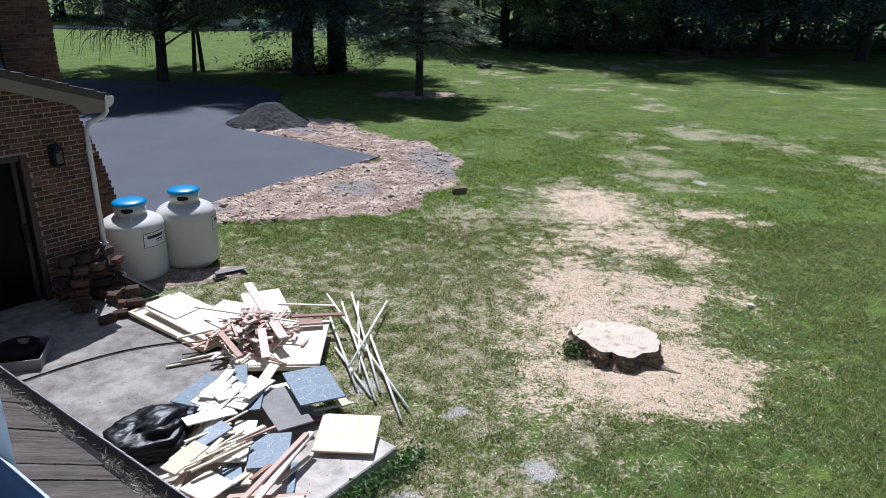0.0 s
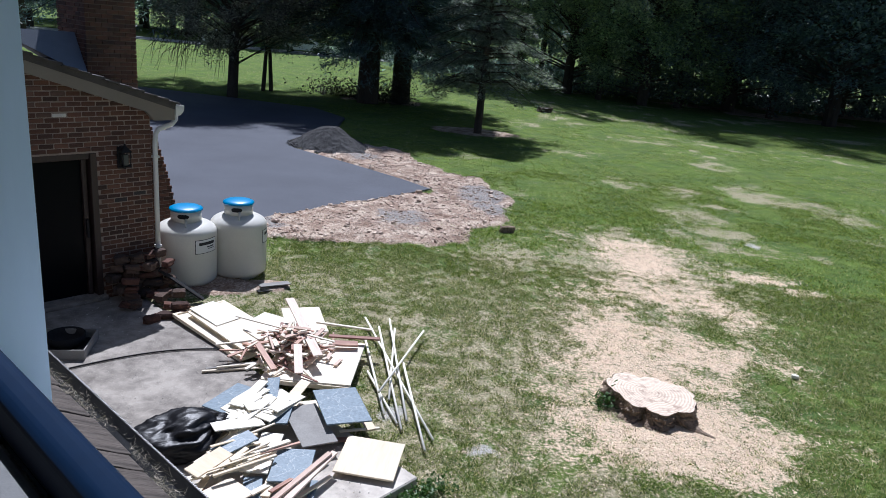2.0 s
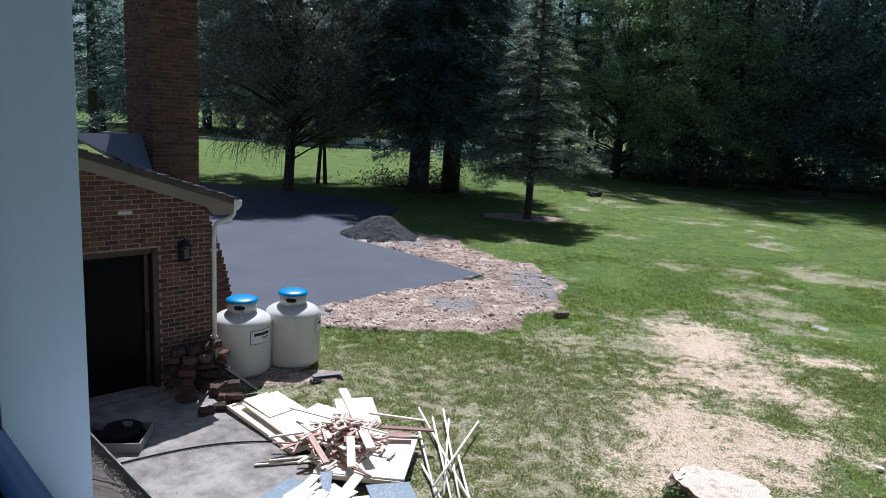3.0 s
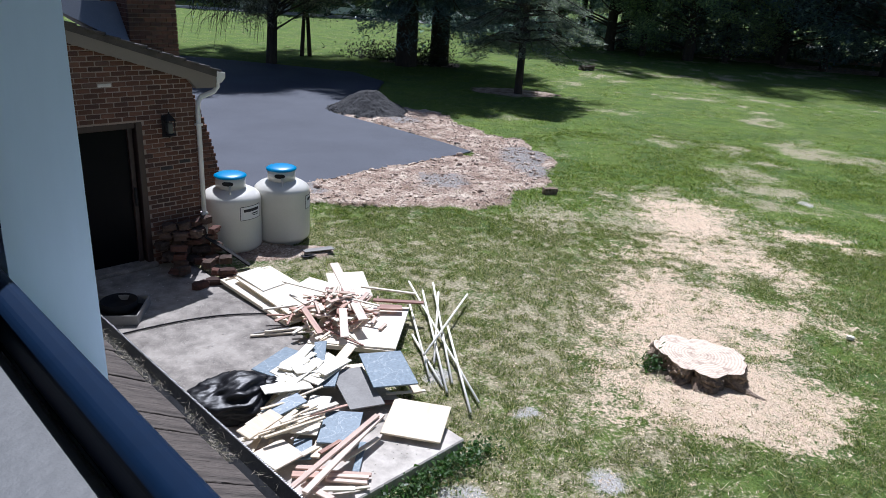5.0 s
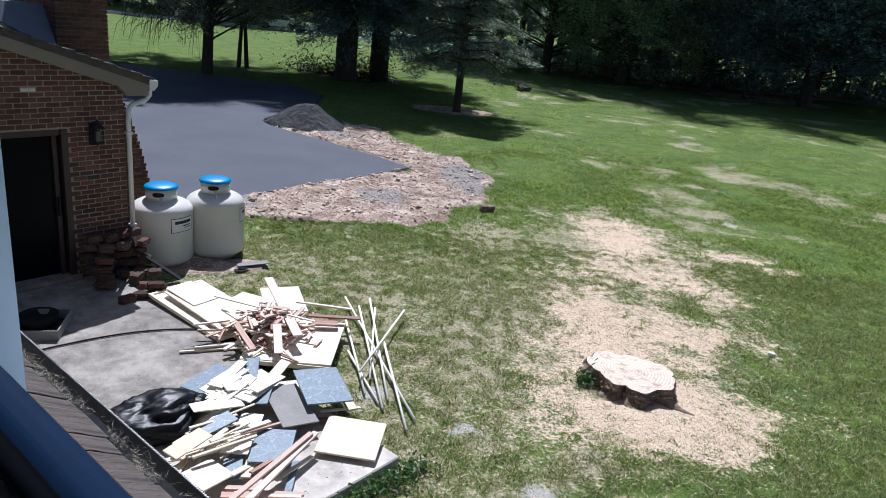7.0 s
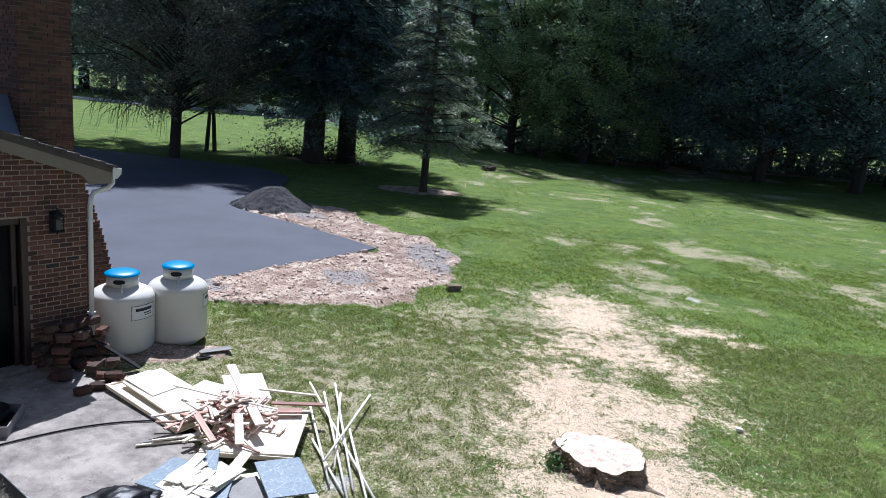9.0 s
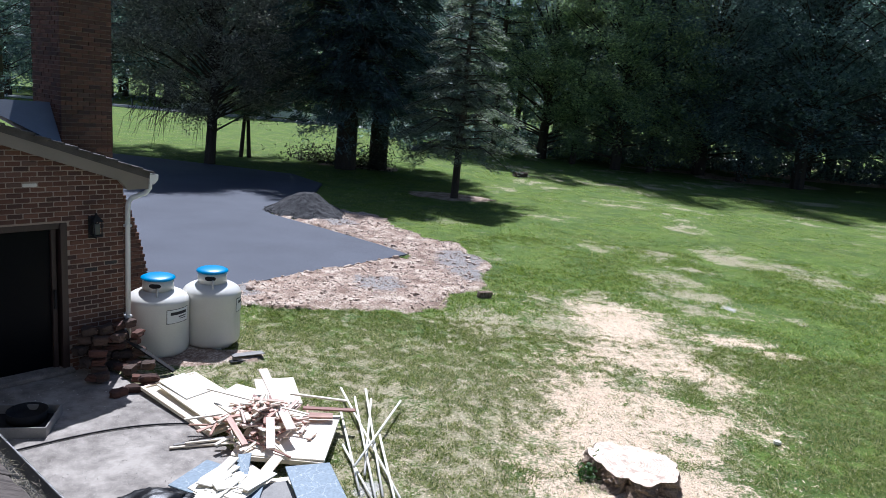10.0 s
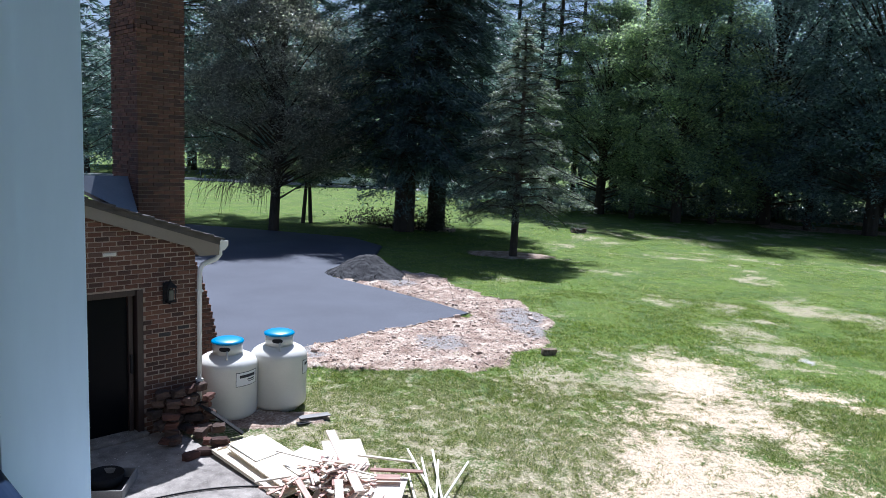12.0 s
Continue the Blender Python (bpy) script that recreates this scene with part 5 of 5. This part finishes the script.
rot = np.zeros((len(cx), 3, 3))
rot[:, 0, 0], rot[:, 0, 1], rot[:, 1, 0], rot[:, 1, 1], rot[:, 2, 2] = np.cos(th), -np.sin(th), np.sin(th), np.cos(th), 1
bulge = 1 + 0.25 * np.sin(fv @ np.array([3.1, 5.3, 4.7]))[..., None]
allv = np.einsum("nij,nfkj->nfki", rot, (fv * bulge)[None] * jit * sz[:, None, None, None]) + np.stack([cx, cy, cz], 1)[:, None, None, :]
tagged(part("clods", raw_mesh("clods", allv.reshape(-1, 3), 3), M_CLOD), "loose clods and stones on the bare earth", "earth", kind="stuff")

# loose stones over the gravel heap
q = np.random.default_rng(14)
n_ = 2600
a_, r_ = q.uniform(0, 2 * np.pi, n_), 1.7 * np.sqrt(q.random(n_))
px_, py_ = r_ * np.cos(a_), r_ * np.sin(a_) * 0.9
pz_ = np.maximum(0.0, 1 - r_ / 1.75) * 0.8
sz = np.clip(q.lognormal(-3.75, 0.4, n_), 0.012, 0.06)
allv = (fv * bulge)[None] * (q.uniform(0.7, 1.3, (n_, 1, 1, 3)) * sz[:, None, None, None]) + np.stack([px_, py_, pz_ + 0.0], 1)[:, None, None, :]
tagged(part("gravel_stones", raw_mesh("gravel_stones", allv.reshape(-1, 3), 3), M_GRIT, heap), kind="stuff")

# crumbs of plaster and grit on the patio
q = np.random.default_rng(29)
n_ = 900
pn, pu = q.uniform(1.3, 4.05, n_), q.uniform(3.65, 8.9, n_)
pu = np.where(q.random(n_) < 0.5, 3.7 + np.abs(q.normal(0, 1.6, n_)), pu)
sz = q.uniform(0.003, 0.011, n_)
pw = np.stack([pn * math.cos(radians(53)) - pu * math.sin(radians(53)), pn * math.sin(radians(53)) + pu * math.cos(radians(53)), np.full(n_, PZ + 0.003)], 1)
tet = np.array([[1, 0, 0], [-0.5, 0.8, 0], [0, 0, 0.6], [-0.5, 0.8, 0], [-0.5, -0.8, 0], [0, 0, 0.6], [-0.5, -0.8, 0], [1, 0, 0], [0, 0, 0.6]])
cr = pw[:, None, :] + tet[None] * sz[:, None, None]
tagged(part("crumbs", raw_mesh("crumbs", cr.reshape(-1, 3), 3), M_PLASTER), "pale crumbs scattered over the concrete patio", "crumbs", kind="stuff")

# ---- trees ----
def leaf_cloud(name, centres, size, seed, up=0.5, wide=0.5, along=None):
    q = np.random.default_rng(seed)
    n = len(centres)
    nrm = q.normal(0, 1, (n, 3)) + np.array([0, 0, up * 2])
    nrm /= np.linalg.norm(nrm, axis=1)[:, None]
    a = np.cross(nrm, q.normal(0, 1, (n, 3))) if along is None else along + q.normal(0, 0.4, (n, 3))
    a /= np.linalg.norm(a, axis=1)[:, None] + 1e-9
    b = np.cross(nrm, a)
    b /= np.linalg.norm(b, axis=1)[:, None] + 1e-9
    s = size * q.uniform(0.6, 1.4, (n, 1))
    v = np.stack([centres + a * s, centres + b * s * wide - a * s * 0.6, centres - b * s * wide - a * s * 0.6], 1)
    return raw_mesh(name, v.reshape(-1, 3), 3)


def broadleaf(loc, height, radius, low, leaves, size, mat, seed, label, trunk_r=0.25, clumps=90, lean=(0, 0), spread=0.16):
    """A tree with limbs and a crown of leaf clumps set along them."""
    q = np.random.default_rng(seed)
    t = thing("broadleaf_tree", pose(*loc), label, "tree")
    bm = bmesh.new()
    tp = [(0, 0, -0.1), (0.03 * height * lean[0], 0, height * 0.25), (0.08 * lean[0] * height, 0.05 * lean[1] * height, height * 0.55), (0.1 * lean[0] * height, 0.07 * lean[1] * height, height * 0.85)]
    tube(bm, tp, [trunk_r * 1.25, trunk_r, trunk_r * 0.6, trunk_r * 0.15], 10)
    cents = []
    for i in range(clumps):
        z = low + (height - low) * q.beta(1.3, 1.25)
        f = (z - low) / (height - low)
        rr = radius * (0.35 + 0.75 * math.sin(math.pi * min(1, 0.18 + 0.82 * f)) ** 0.7) * (0.45 + 0.6 * q.random() ** 0.6) * (1 if f < 0.85 else 0.7)
        a = q.uniform(0, 2 * math.pi)
        c = np.array([rr * math.cos(a), rr * math.sin(a), z])
        cents.append(c)
        if i % 3 == 0:
            s = Vector((0.05 * lean[0] * height, 0, max(low * 0.6, z * 0.65)))
            tube(bm, [s, Vector(c) * 0.55 + s * 0.45 + Vector((0, 0, 0.2)), Vector(c)], [trunk_r * 0.28, trunk_r * 0.14, 0.012], 5)
    part("trunk", bm, M_BARK, t, "dark bark trunk and limbs")
    per = leaves // clumps
    pts = np.concatenate([c + q.normal(0, 1, (per, 3)) * np.array([1, 1, 0.6]) * radius * spread * q.uniform(0.6, 1.4) for c in cents])
    pts[:, 2] = np.maximum(pts[:, 2], 0.25)
    part("crown", leaf_cloud("crown", pts, size, seed + 1, 1.0), mat, t)
    return t


def conifer(loc, height, radius, low, tufts, size, mat, seed, label, trunk_r=0.3, whorls=24, droop=0.25, blunt=0.5):
    """A straight trunk with whorls of drooping boughs hung with needle tufts."""
    q = np.random.default_rng(seed)
    t = thing("conifer_tree", pose(*loc), label, "tree")
    bm = bmesh.new()
    tube(bm, [(0, 0, -0.1), (0.02, 0, height * 0.3), (0.05, 0.03, height * 0.7), (0, 0, height)], [trunk_r * 1.15, trunk_r * 0.9, trunk_r * 0.5, 0.02], 10)
    cent, lie = [], []
    boughs = []
    for w in range(whorls):
        f = w / (whorls - 1)
        z = low + (height - low) * f
        n = 6 if w % 2 else 5
        for i in range(n):
            a = 2 * math.pi * (i + q.random() * 0.8) / n + w
            L = radius * (1 - f) ** blunt * q.uniform(0.6, 1.15) + 0.15
            boughs.append((z + q.uniform(-0.2, 0.2), a, L))
    tot = sum(b[2] for b in boughs)
    for z, a, L in boughs:
        p0 = np.array([0, 0, z])
        p1 = np.array([L * 0.5 * math.cos(a), L * 0.5 * math.sin(a), z + 0.05 * L])
        p2 = np.array([L * math.cos(a), L * math.sin(a), z - droop * L])
        tube(bm, [p0, p1, p2], [0.05 * L / radius + 0.02, 0.025, 0.008], 4)
        k = max(8, int(tufts * L / tot))
        m = max(3, int(2.2 * L) + 2)
        hub = (0.1 + 0.9 * q.random(m) ** 0.8)
        off = q.normal(0, 0.17, m) * L * (0.3 + 0.7 * hub)
        pick = q.integers(0, m, k)
        s = np.clip(hub[pick] + q.normal(0, 0.07, k), 0.05, 1.05)
        c = ((1 - s) ** 2)[:, None] * p0 + (2 * s * (1 - s))[:, None] * p1 + (s ** 2)[:, None] * p2
        sd = np.array([-math.sin(a), math.cos(a), 0])
        c = c + sd * (off[pick] + q.normal(0, 0.09, k) * (0.5 + 0.3 * L))[:, None] + q.normal(0, 1, (k, 3)) * np.array([0.1, 0.1, 0.06]) * (0.5 + L * 0.16) - np.array([0, 0, 1]) * np.abs(off[pick])[:, None] * 0.3
        cent.append(c)
        lie.append(np.tile(np.array([math.cos(a), math.sin(a), -droop]), (k, 1)) + sd * np.sign(q.normal(0, 1, (k, 1))) * 0.6)
    part("trunk", bm, M_BARK, t, "dark straight trunk with boughs")
    c = np.concatenate(cent)
    part("crown", leaf_cloud("crown", c, size, seed + 1, 1.0, 0.2, np.concatenate(lie)), mat, t)
    return t


# lone spruce on the lawn
conifer((-1.0, 28.2, 0), 9.0, 2.9, 1.9, 52000, 0.075, M_SPRUCE, 3, "lone young spruce with grey-green needles on the lawn", 0.14, 20, 0.16, 0.8)
# group beside the driveway
small_leaf = broadleaf((-12.3, 31.6, 0), 11.4, 3.4, 1.9, 130000, 0.06, M_GLOSSLEAF, 12, "dense dark tree with small glossy leaves and drooping twigs", 0.2, 260, (0.4, 0), 0.11)
q = np.random.default_rng(71)
bm = bmesh.new()
for k in range(95):
    a, r = q.uniform(2.2, 5.2), q.uniform(1.2, 3.4)
    top = Vector((r * math.cos(a), r * math.sin(a), q.uniform(2.0, 3.2)))
    out = Vector((math.cos(a + q.normal(0, 0.5)), math.sin(a + q.normal(0, 0.5)), 0)) * q.uniform(0.3, 0.9)
    drop = q.uniform(0.5, 1.5)
    tube(bm, [top, top + out * 0.6 - Vector((0, 0, drop * 0.3)), top + out - Vector((0, 0, drop))], [0.014, 0.009, 0.004], 4)
tagged(part("twig_fringe", bm, M_BARK, small_leaf, "bare drooping twigs below the crown"), kind="stuff")
for x, y, s in ((-12.15, 35.3, 31), (-11.8, 35.5, 33)):
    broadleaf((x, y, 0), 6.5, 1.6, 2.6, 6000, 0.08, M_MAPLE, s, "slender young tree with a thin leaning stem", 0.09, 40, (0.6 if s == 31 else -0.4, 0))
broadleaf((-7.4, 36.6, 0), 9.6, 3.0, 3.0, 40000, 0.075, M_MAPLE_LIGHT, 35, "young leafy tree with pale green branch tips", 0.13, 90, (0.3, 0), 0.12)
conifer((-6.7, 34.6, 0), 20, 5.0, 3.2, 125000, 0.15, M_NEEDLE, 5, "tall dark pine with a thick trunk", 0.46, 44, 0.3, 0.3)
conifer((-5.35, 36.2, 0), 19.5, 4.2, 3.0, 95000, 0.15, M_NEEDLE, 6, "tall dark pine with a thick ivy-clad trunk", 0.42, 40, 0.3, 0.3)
# Added pines, mostly hidden by tree and chimney, that shade the driveway.
conifer((-14.8, 38.0, 0), 25.0, 4.2, 7.0, 50000, 0.18, M_NEEDLE, 7, "tall slim dark pine added behind the garden trees for shade", 0.13, 18, 0.28, 0.15)
conifer((-20.6, 37.6, 0), 26, 4.0, 11.0, 18000, 0.22, M_NEEDLE, 8, "tall dark pine added by the driveway for shade", 0.25, 18, 0.28, 0.28)
conifer((-18.5, 34.0, 0), 23, 5.6, 4.0, 26000, 0.18, M_NEEDLE, 9, "tall dark pine added by the driveway for shade", 0.35, 24, 0.28, 0.28)
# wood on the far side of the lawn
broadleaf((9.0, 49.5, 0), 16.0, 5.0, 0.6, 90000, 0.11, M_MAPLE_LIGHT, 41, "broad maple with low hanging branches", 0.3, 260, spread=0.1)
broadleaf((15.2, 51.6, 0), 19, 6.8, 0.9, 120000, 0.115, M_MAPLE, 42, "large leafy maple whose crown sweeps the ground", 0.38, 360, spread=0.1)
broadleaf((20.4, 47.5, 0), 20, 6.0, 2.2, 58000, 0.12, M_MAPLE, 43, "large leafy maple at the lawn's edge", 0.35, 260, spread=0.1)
broadleaf((4.2, 53.0, 0), 15.0, 4.2, 0.8, 70000, 0.1, M_MAPLE_LIGHT, 44, "leafy maple with sunlight put into its leaf colour", 0.3, 210, spread=0.1)
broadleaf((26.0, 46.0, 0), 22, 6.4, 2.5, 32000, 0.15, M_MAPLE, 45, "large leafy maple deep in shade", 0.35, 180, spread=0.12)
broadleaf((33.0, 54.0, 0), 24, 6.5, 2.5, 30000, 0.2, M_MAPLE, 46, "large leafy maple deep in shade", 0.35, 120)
# The last three are added, crowns above the view, to shade the lawn.
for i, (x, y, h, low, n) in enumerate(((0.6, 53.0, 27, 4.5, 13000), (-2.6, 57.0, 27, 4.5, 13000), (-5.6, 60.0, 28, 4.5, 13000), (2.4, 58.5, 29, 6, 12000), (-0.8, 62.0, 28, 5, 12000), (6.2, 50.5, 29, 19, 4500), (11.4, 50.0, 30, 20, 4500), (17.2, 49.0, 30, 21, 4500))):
    conifer((x, y, 0), h, 3.6, low, n, 0.17, M_NEEDLE, 51 + i, "tall slim pine with open boughs in the wood shading the lawn", 0.2, 24, 0.22, 0.35)
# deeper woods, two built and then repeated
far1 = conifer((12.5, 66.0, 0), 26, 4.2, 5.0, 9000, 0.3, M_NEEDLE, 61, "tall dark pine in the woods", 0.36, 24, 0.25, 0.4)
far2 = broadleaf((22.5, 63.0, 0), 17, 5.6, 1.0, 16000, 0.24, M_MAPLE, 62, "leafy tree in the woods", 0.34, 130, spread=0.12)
tagged(far1, group="pines of the woods")
tagged(far2, group="leafy trees of the woods")
rt = random.Random(77)
for x, y, kind in (*[(-58 + 5.4 * i, 92 + 3 * (i % 2), 1) for i in range(12)], *[(-60 + 6.5 * i, 99 + 4 * (i % 2), 0) for i in range(11)], (-50, 80, 1), (-37, 82, 1), (-26, 81, 1), (-14, 83, 1), (-3, 82, 1), (17, 60, 1), (25, 57, 1), (30, 60, 1), (10, 62, 1), (-42, 60, 0), (29, 62, 0), (35, 64, 1), (40, 58, 0), (44, 66, 1), (8, 84, 1), (19, 80, 0),
                   (48, 58, 0), (41, 50, 1), (-48, 70, 1), (-56, 58, 0), (36, 84, 1), (54, 70, 1), (-46, 86, 0)):
    copy_thing(far2 if kind else far1, pose(x, y, 0, 0, 0, rt.uniform(0, 360)) @ Matrix.Scale(rt.uniform(0.85, 1.15), 4))

# brush round the big trunks
q = np.random.default_rng(15)
c = np.concatenate([np.array([bx, by, 0.0]) + q.normal(0, 1, (n, 3)) * np.array([sx, 0.35, 0.0]) + np.abs(q.normal(0, 1, (n, 1))) * np.array([0, 0, hz]) for bx, by, n, sx, hz in ((-8.6, 36.6, 1500, 0.9, 0.42), (-6.1, 36.2, 900, 0.5, 0.5), (-5.2, 35.3, 900, 0.35, 1.0), (-7.2, 36.0, 500, 0.3, 0.4))])
tagged(part("brush", leaf_cloud("brush", c, 0.09, 16, 0.2, 0.35), M_BRUSH), "dark tangled brush and ivy round the trunks", "brush", kind="stuff")
c = np.concatenate([np.array([bx, by, 0.1]) + q.normal(0, 1, (n, 3)) * np.array([sx, 0.8, 0.0]) + np.abs(q.normal(0, 1, (n, 1))) * np.array([0, 0, hz]) for bx, by, n, sx, hz in ((8, 56, 4000, 5, 1.0), (24, 58, 5000, 7, 1.1), (38, 58, 3000, 6, 1.2), (-2, 62, 3000, 5, 0.9))])
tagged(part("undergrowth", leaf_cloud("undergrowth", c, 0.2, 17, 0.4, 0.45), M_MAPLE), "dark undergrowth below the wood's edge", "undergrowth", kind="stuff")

# road beyond the trees, with pale parked cars
tagged(part("road", prism([(-110, 62), (60, 75), (60, 79), (-110, 66)], (-0.05, 0.06), "z"), M_ROAD), "pale sunlit road beyond the trees", "road", kind="structure")
M_CAR = material("white car paint", (0.75, 0.76, 0.78), 0.25)
M_CARGLASS = material("car glass", (0.02, 0.025, 0.03), 0.1)


def car(x, y, yaw):
    t = thing("parked_car", pose(x, y, 0.06, 0, 0, yaw), "pale car parked beyond the trees", "car", "cars by the road")
    part("body", prism([(-2.2, 0.3), (2.2, 0.3), (2.25, 0.75), (1.3, 0.9), (0.6, 1.4), (-1.2, 1.45), (-2.0, 0.95), (-2.25, 0.8)], (-0.85, 0.85)), M_CAR, t)
    part("window", prism([(1.15, 0.93), (0.55, 1.34), (-1.1, 1.38), (-1.75, 0.97)], (-0.86, 0.86)), M_CARGLASS, t)
    for wx in (-1.4, 1.4):
        for wy in (-0.8, 0.7):
            part("wheel", lathe([(0, 0), (0.32, 0), (0.32, 0.2), (0, 0.2)], 16), M_BLACK, t, m=pose(wx, wy + 0.15, 0.32, 90, 0, 0))


for x, y in ((-27.5, 69.6), (-20, 70.2), (-16.5, 70.4), (-10, 71.0)):
    car(x, y, 6)

# ---- grass ----
def blades(n, x0, x1, y0, y1, hgt, wid, seed, keep):
    q = np.random.default_rng(seed)
    x, y = q.uniform(x0, x1, n), q.uniform(y0, y1, n)
    d = keep(x, y)
    sel = q.random(n) < d
    x, y, d = x[sel], y[sel], d[sel]
    n = len(x)
    h = hgt * q.uniform(0.45, 1.35, n) * (0.6 + 0.7 * fbm(x, y, 0.2, 88, 3)) * (0.45 + 0.6 * d)
    a, l = q.uniform(0, 2 * np.pi, n), q.normal(0, 1.15, n)
    w = wid * q.uniform(0.6, 1.4, n)
    z = ground_z(x, y) - 0.005
    b = q.uniform(0, 2 * np.pi, n)
    p0 = np.stack([x + w * np.cos(a), y + w * np.sin(a), z], 1)
    p1 = np.stack([x - w * np.cos(a), y - w * np.sin(a), z], 1)
    p2 = np.stack([x + h * l * np.cos(b), y + h * l * np.sin(b), z + h * 0.7], 1)
    return np.stack([p0, p1, p2], 1)


CH, SH = math.cos(radians(53)), math.sin(radians(53))


def lawn_keep(x, y):
    n, u = x * CH + y * SH, -x * SH + y * CH
    built = (inside(DRIVE, x, y)) | ((n < 4.12) & (u > 3.56)) | ((n < 4.6) & (u > 9.0)) | (n < 0.5)
    under = np.hypot(x - 2.01, y - 7.4) < 0.46
    saw = sawdust_at(x, y)
    cut = 0.41 + 0.16 * saw + 0.07 * thin_at(x, y) - 0.06 * smooth01(fbm(x, y, 1.3, 99, 3), 0.5, 0.7)
    tuft = smooth01(0.72 * fbm(x, y, 0.13, 71, 3) + 0.28 * fbm(x, y, 0.5, 73, 3), cut - 0.09, cut + 0.13)
    base = (0.16 + 0.9 * tuft) * (1 - 0.5 * saw) * (1 - dirt_at(x, y)) * (1 - 0.9 * white_at(x, y))
    return np.where(built | under, 0, np.clip(base, 0.02, 1))


g = blades(820000, -3.6, 8.5, 4.0, 12.5, 0.05, 0.0042, 101, lawn_keep)
tagged(part("grass", raw_mesh("grass", g.reshape(-1, 3), 3), M_GRASS), "short patchy green grass with dry straw blades", "grass", kind="stuff")
def lush_keep(x, y):
    """Blades stand thinner with distance and on the straw patches."""
    return lawn_keep(x, y) * np.clip(1.35 - (y - 11) / 15, 0.4, 1) * (1 - 0.65 * thin_at(x, y)) * (0.5 + 0.9 * smooth01(fbm(x, y, 1.4, 47, 3), 0.35, 0.62))


g = np.concatenate([blades(400000, -5.5, 14, 11, 21.5, 0.06, 0.0065, 102, lush_keep), blades(420000, -8, 22, 20.5, 40, 0.06, 0.01, 103, lush_keep)])
tagged(part("grass", raw_mesh("grass", g.reshape(-1, 3), 3), M_GRASS_LUSH), "lush yellow-green grass farther from the house", "grass", kind="stuff")
# weeds along the patio's edge and beside the stump
q = np.random.default_rng(19)
c = []
for i in range(1500):
    s = q.uniform(-0.15, 1.5)
    c.append(((-0.41 - 0.6 * s) + abs(q.normal(0, 0.13)) + 0.05, (5.42 - 0.8 * s) - abs(q.normal(0, 0.1)), abs(q.normal(0.05, 0.05)) + 0.01))
tagged(part("weeds", leaf_cloud("weeds", np.array(c), 0.028, 20, 0.6, 0.4), M_WEED), "lush green weeds along the patio edge", "weeds", kind="stuff")
c = np.array([1.5, 7.3, 0.0]) + q.normal(0, 1, (240, 3)) * np.array([0.07, 0.06, 0]) + np.abs(q.normal(0.08, 0.08, (240, 1))) * np.array([0, 0, 1])
tagged(part("weeds", leaf_cloud("weeds", c, 0.035, 22, 0.4, 0.3), M_WEED), "green weed tuft beside the stump", "weeds", kind="stuff")

# wood chips and twigs strewn over the sawdust
q = np.random.default_rng(33)
n_ = 190000
x, y = q.uniform(-0.6, 6.5, n_), q.uniform(4.6, 16, n_)
ok = q.random(n_) < np.maximum(0.8 * sawdust_at(x, y) ** 1.3, 0.3 * thin_at(x, y)) * np.clip(1.5 - y / 14, 0.25, 1)
x, y = x[ok], y[ok]
n_ = len(x)
c = np.stack([x, y, ground_z(x, y) + q.uniform(0.002, 0.012, n_)], 1)
th = q.uniform(0, 6.28, n_)
sl = np.stack([np.cos(th), np.sin(th), q.normal(0, 0.35, n_)], 1) * (q.uniform(0.006, 0.02, n_) * (1 + (y > 9) * 0.4))[:, None]
sw = np.stack([-np.sin(th), np.cos(th), q.normal(0, 0.35, n_)], 1) * q.uniform(0.002, 0.006, n_)[:, None]
tw = q.random(n_) < 0.015
sl[tw] *= 4.0
M_CHIP = leaf_material("wood chip", [(0.0, (0.14, 0.1, 0.07)), (0.1, (0.38, 0.26, 0.18)), (0.28, (0.7, 0.54, 0.39)), (1.0, (0.95, 0.81, 0.65))], 0.15, 0.8, 0.2)
tagged(part("wood_chips", raw_mesh("wood_chips", np.stack([c - sl, c + sw, c + sl, c - sw], 1).reshape(-1, 3), 4), M_CHIP), "pale wood chips and twigs strewn round the stump", "wood chips", kind="stuff")
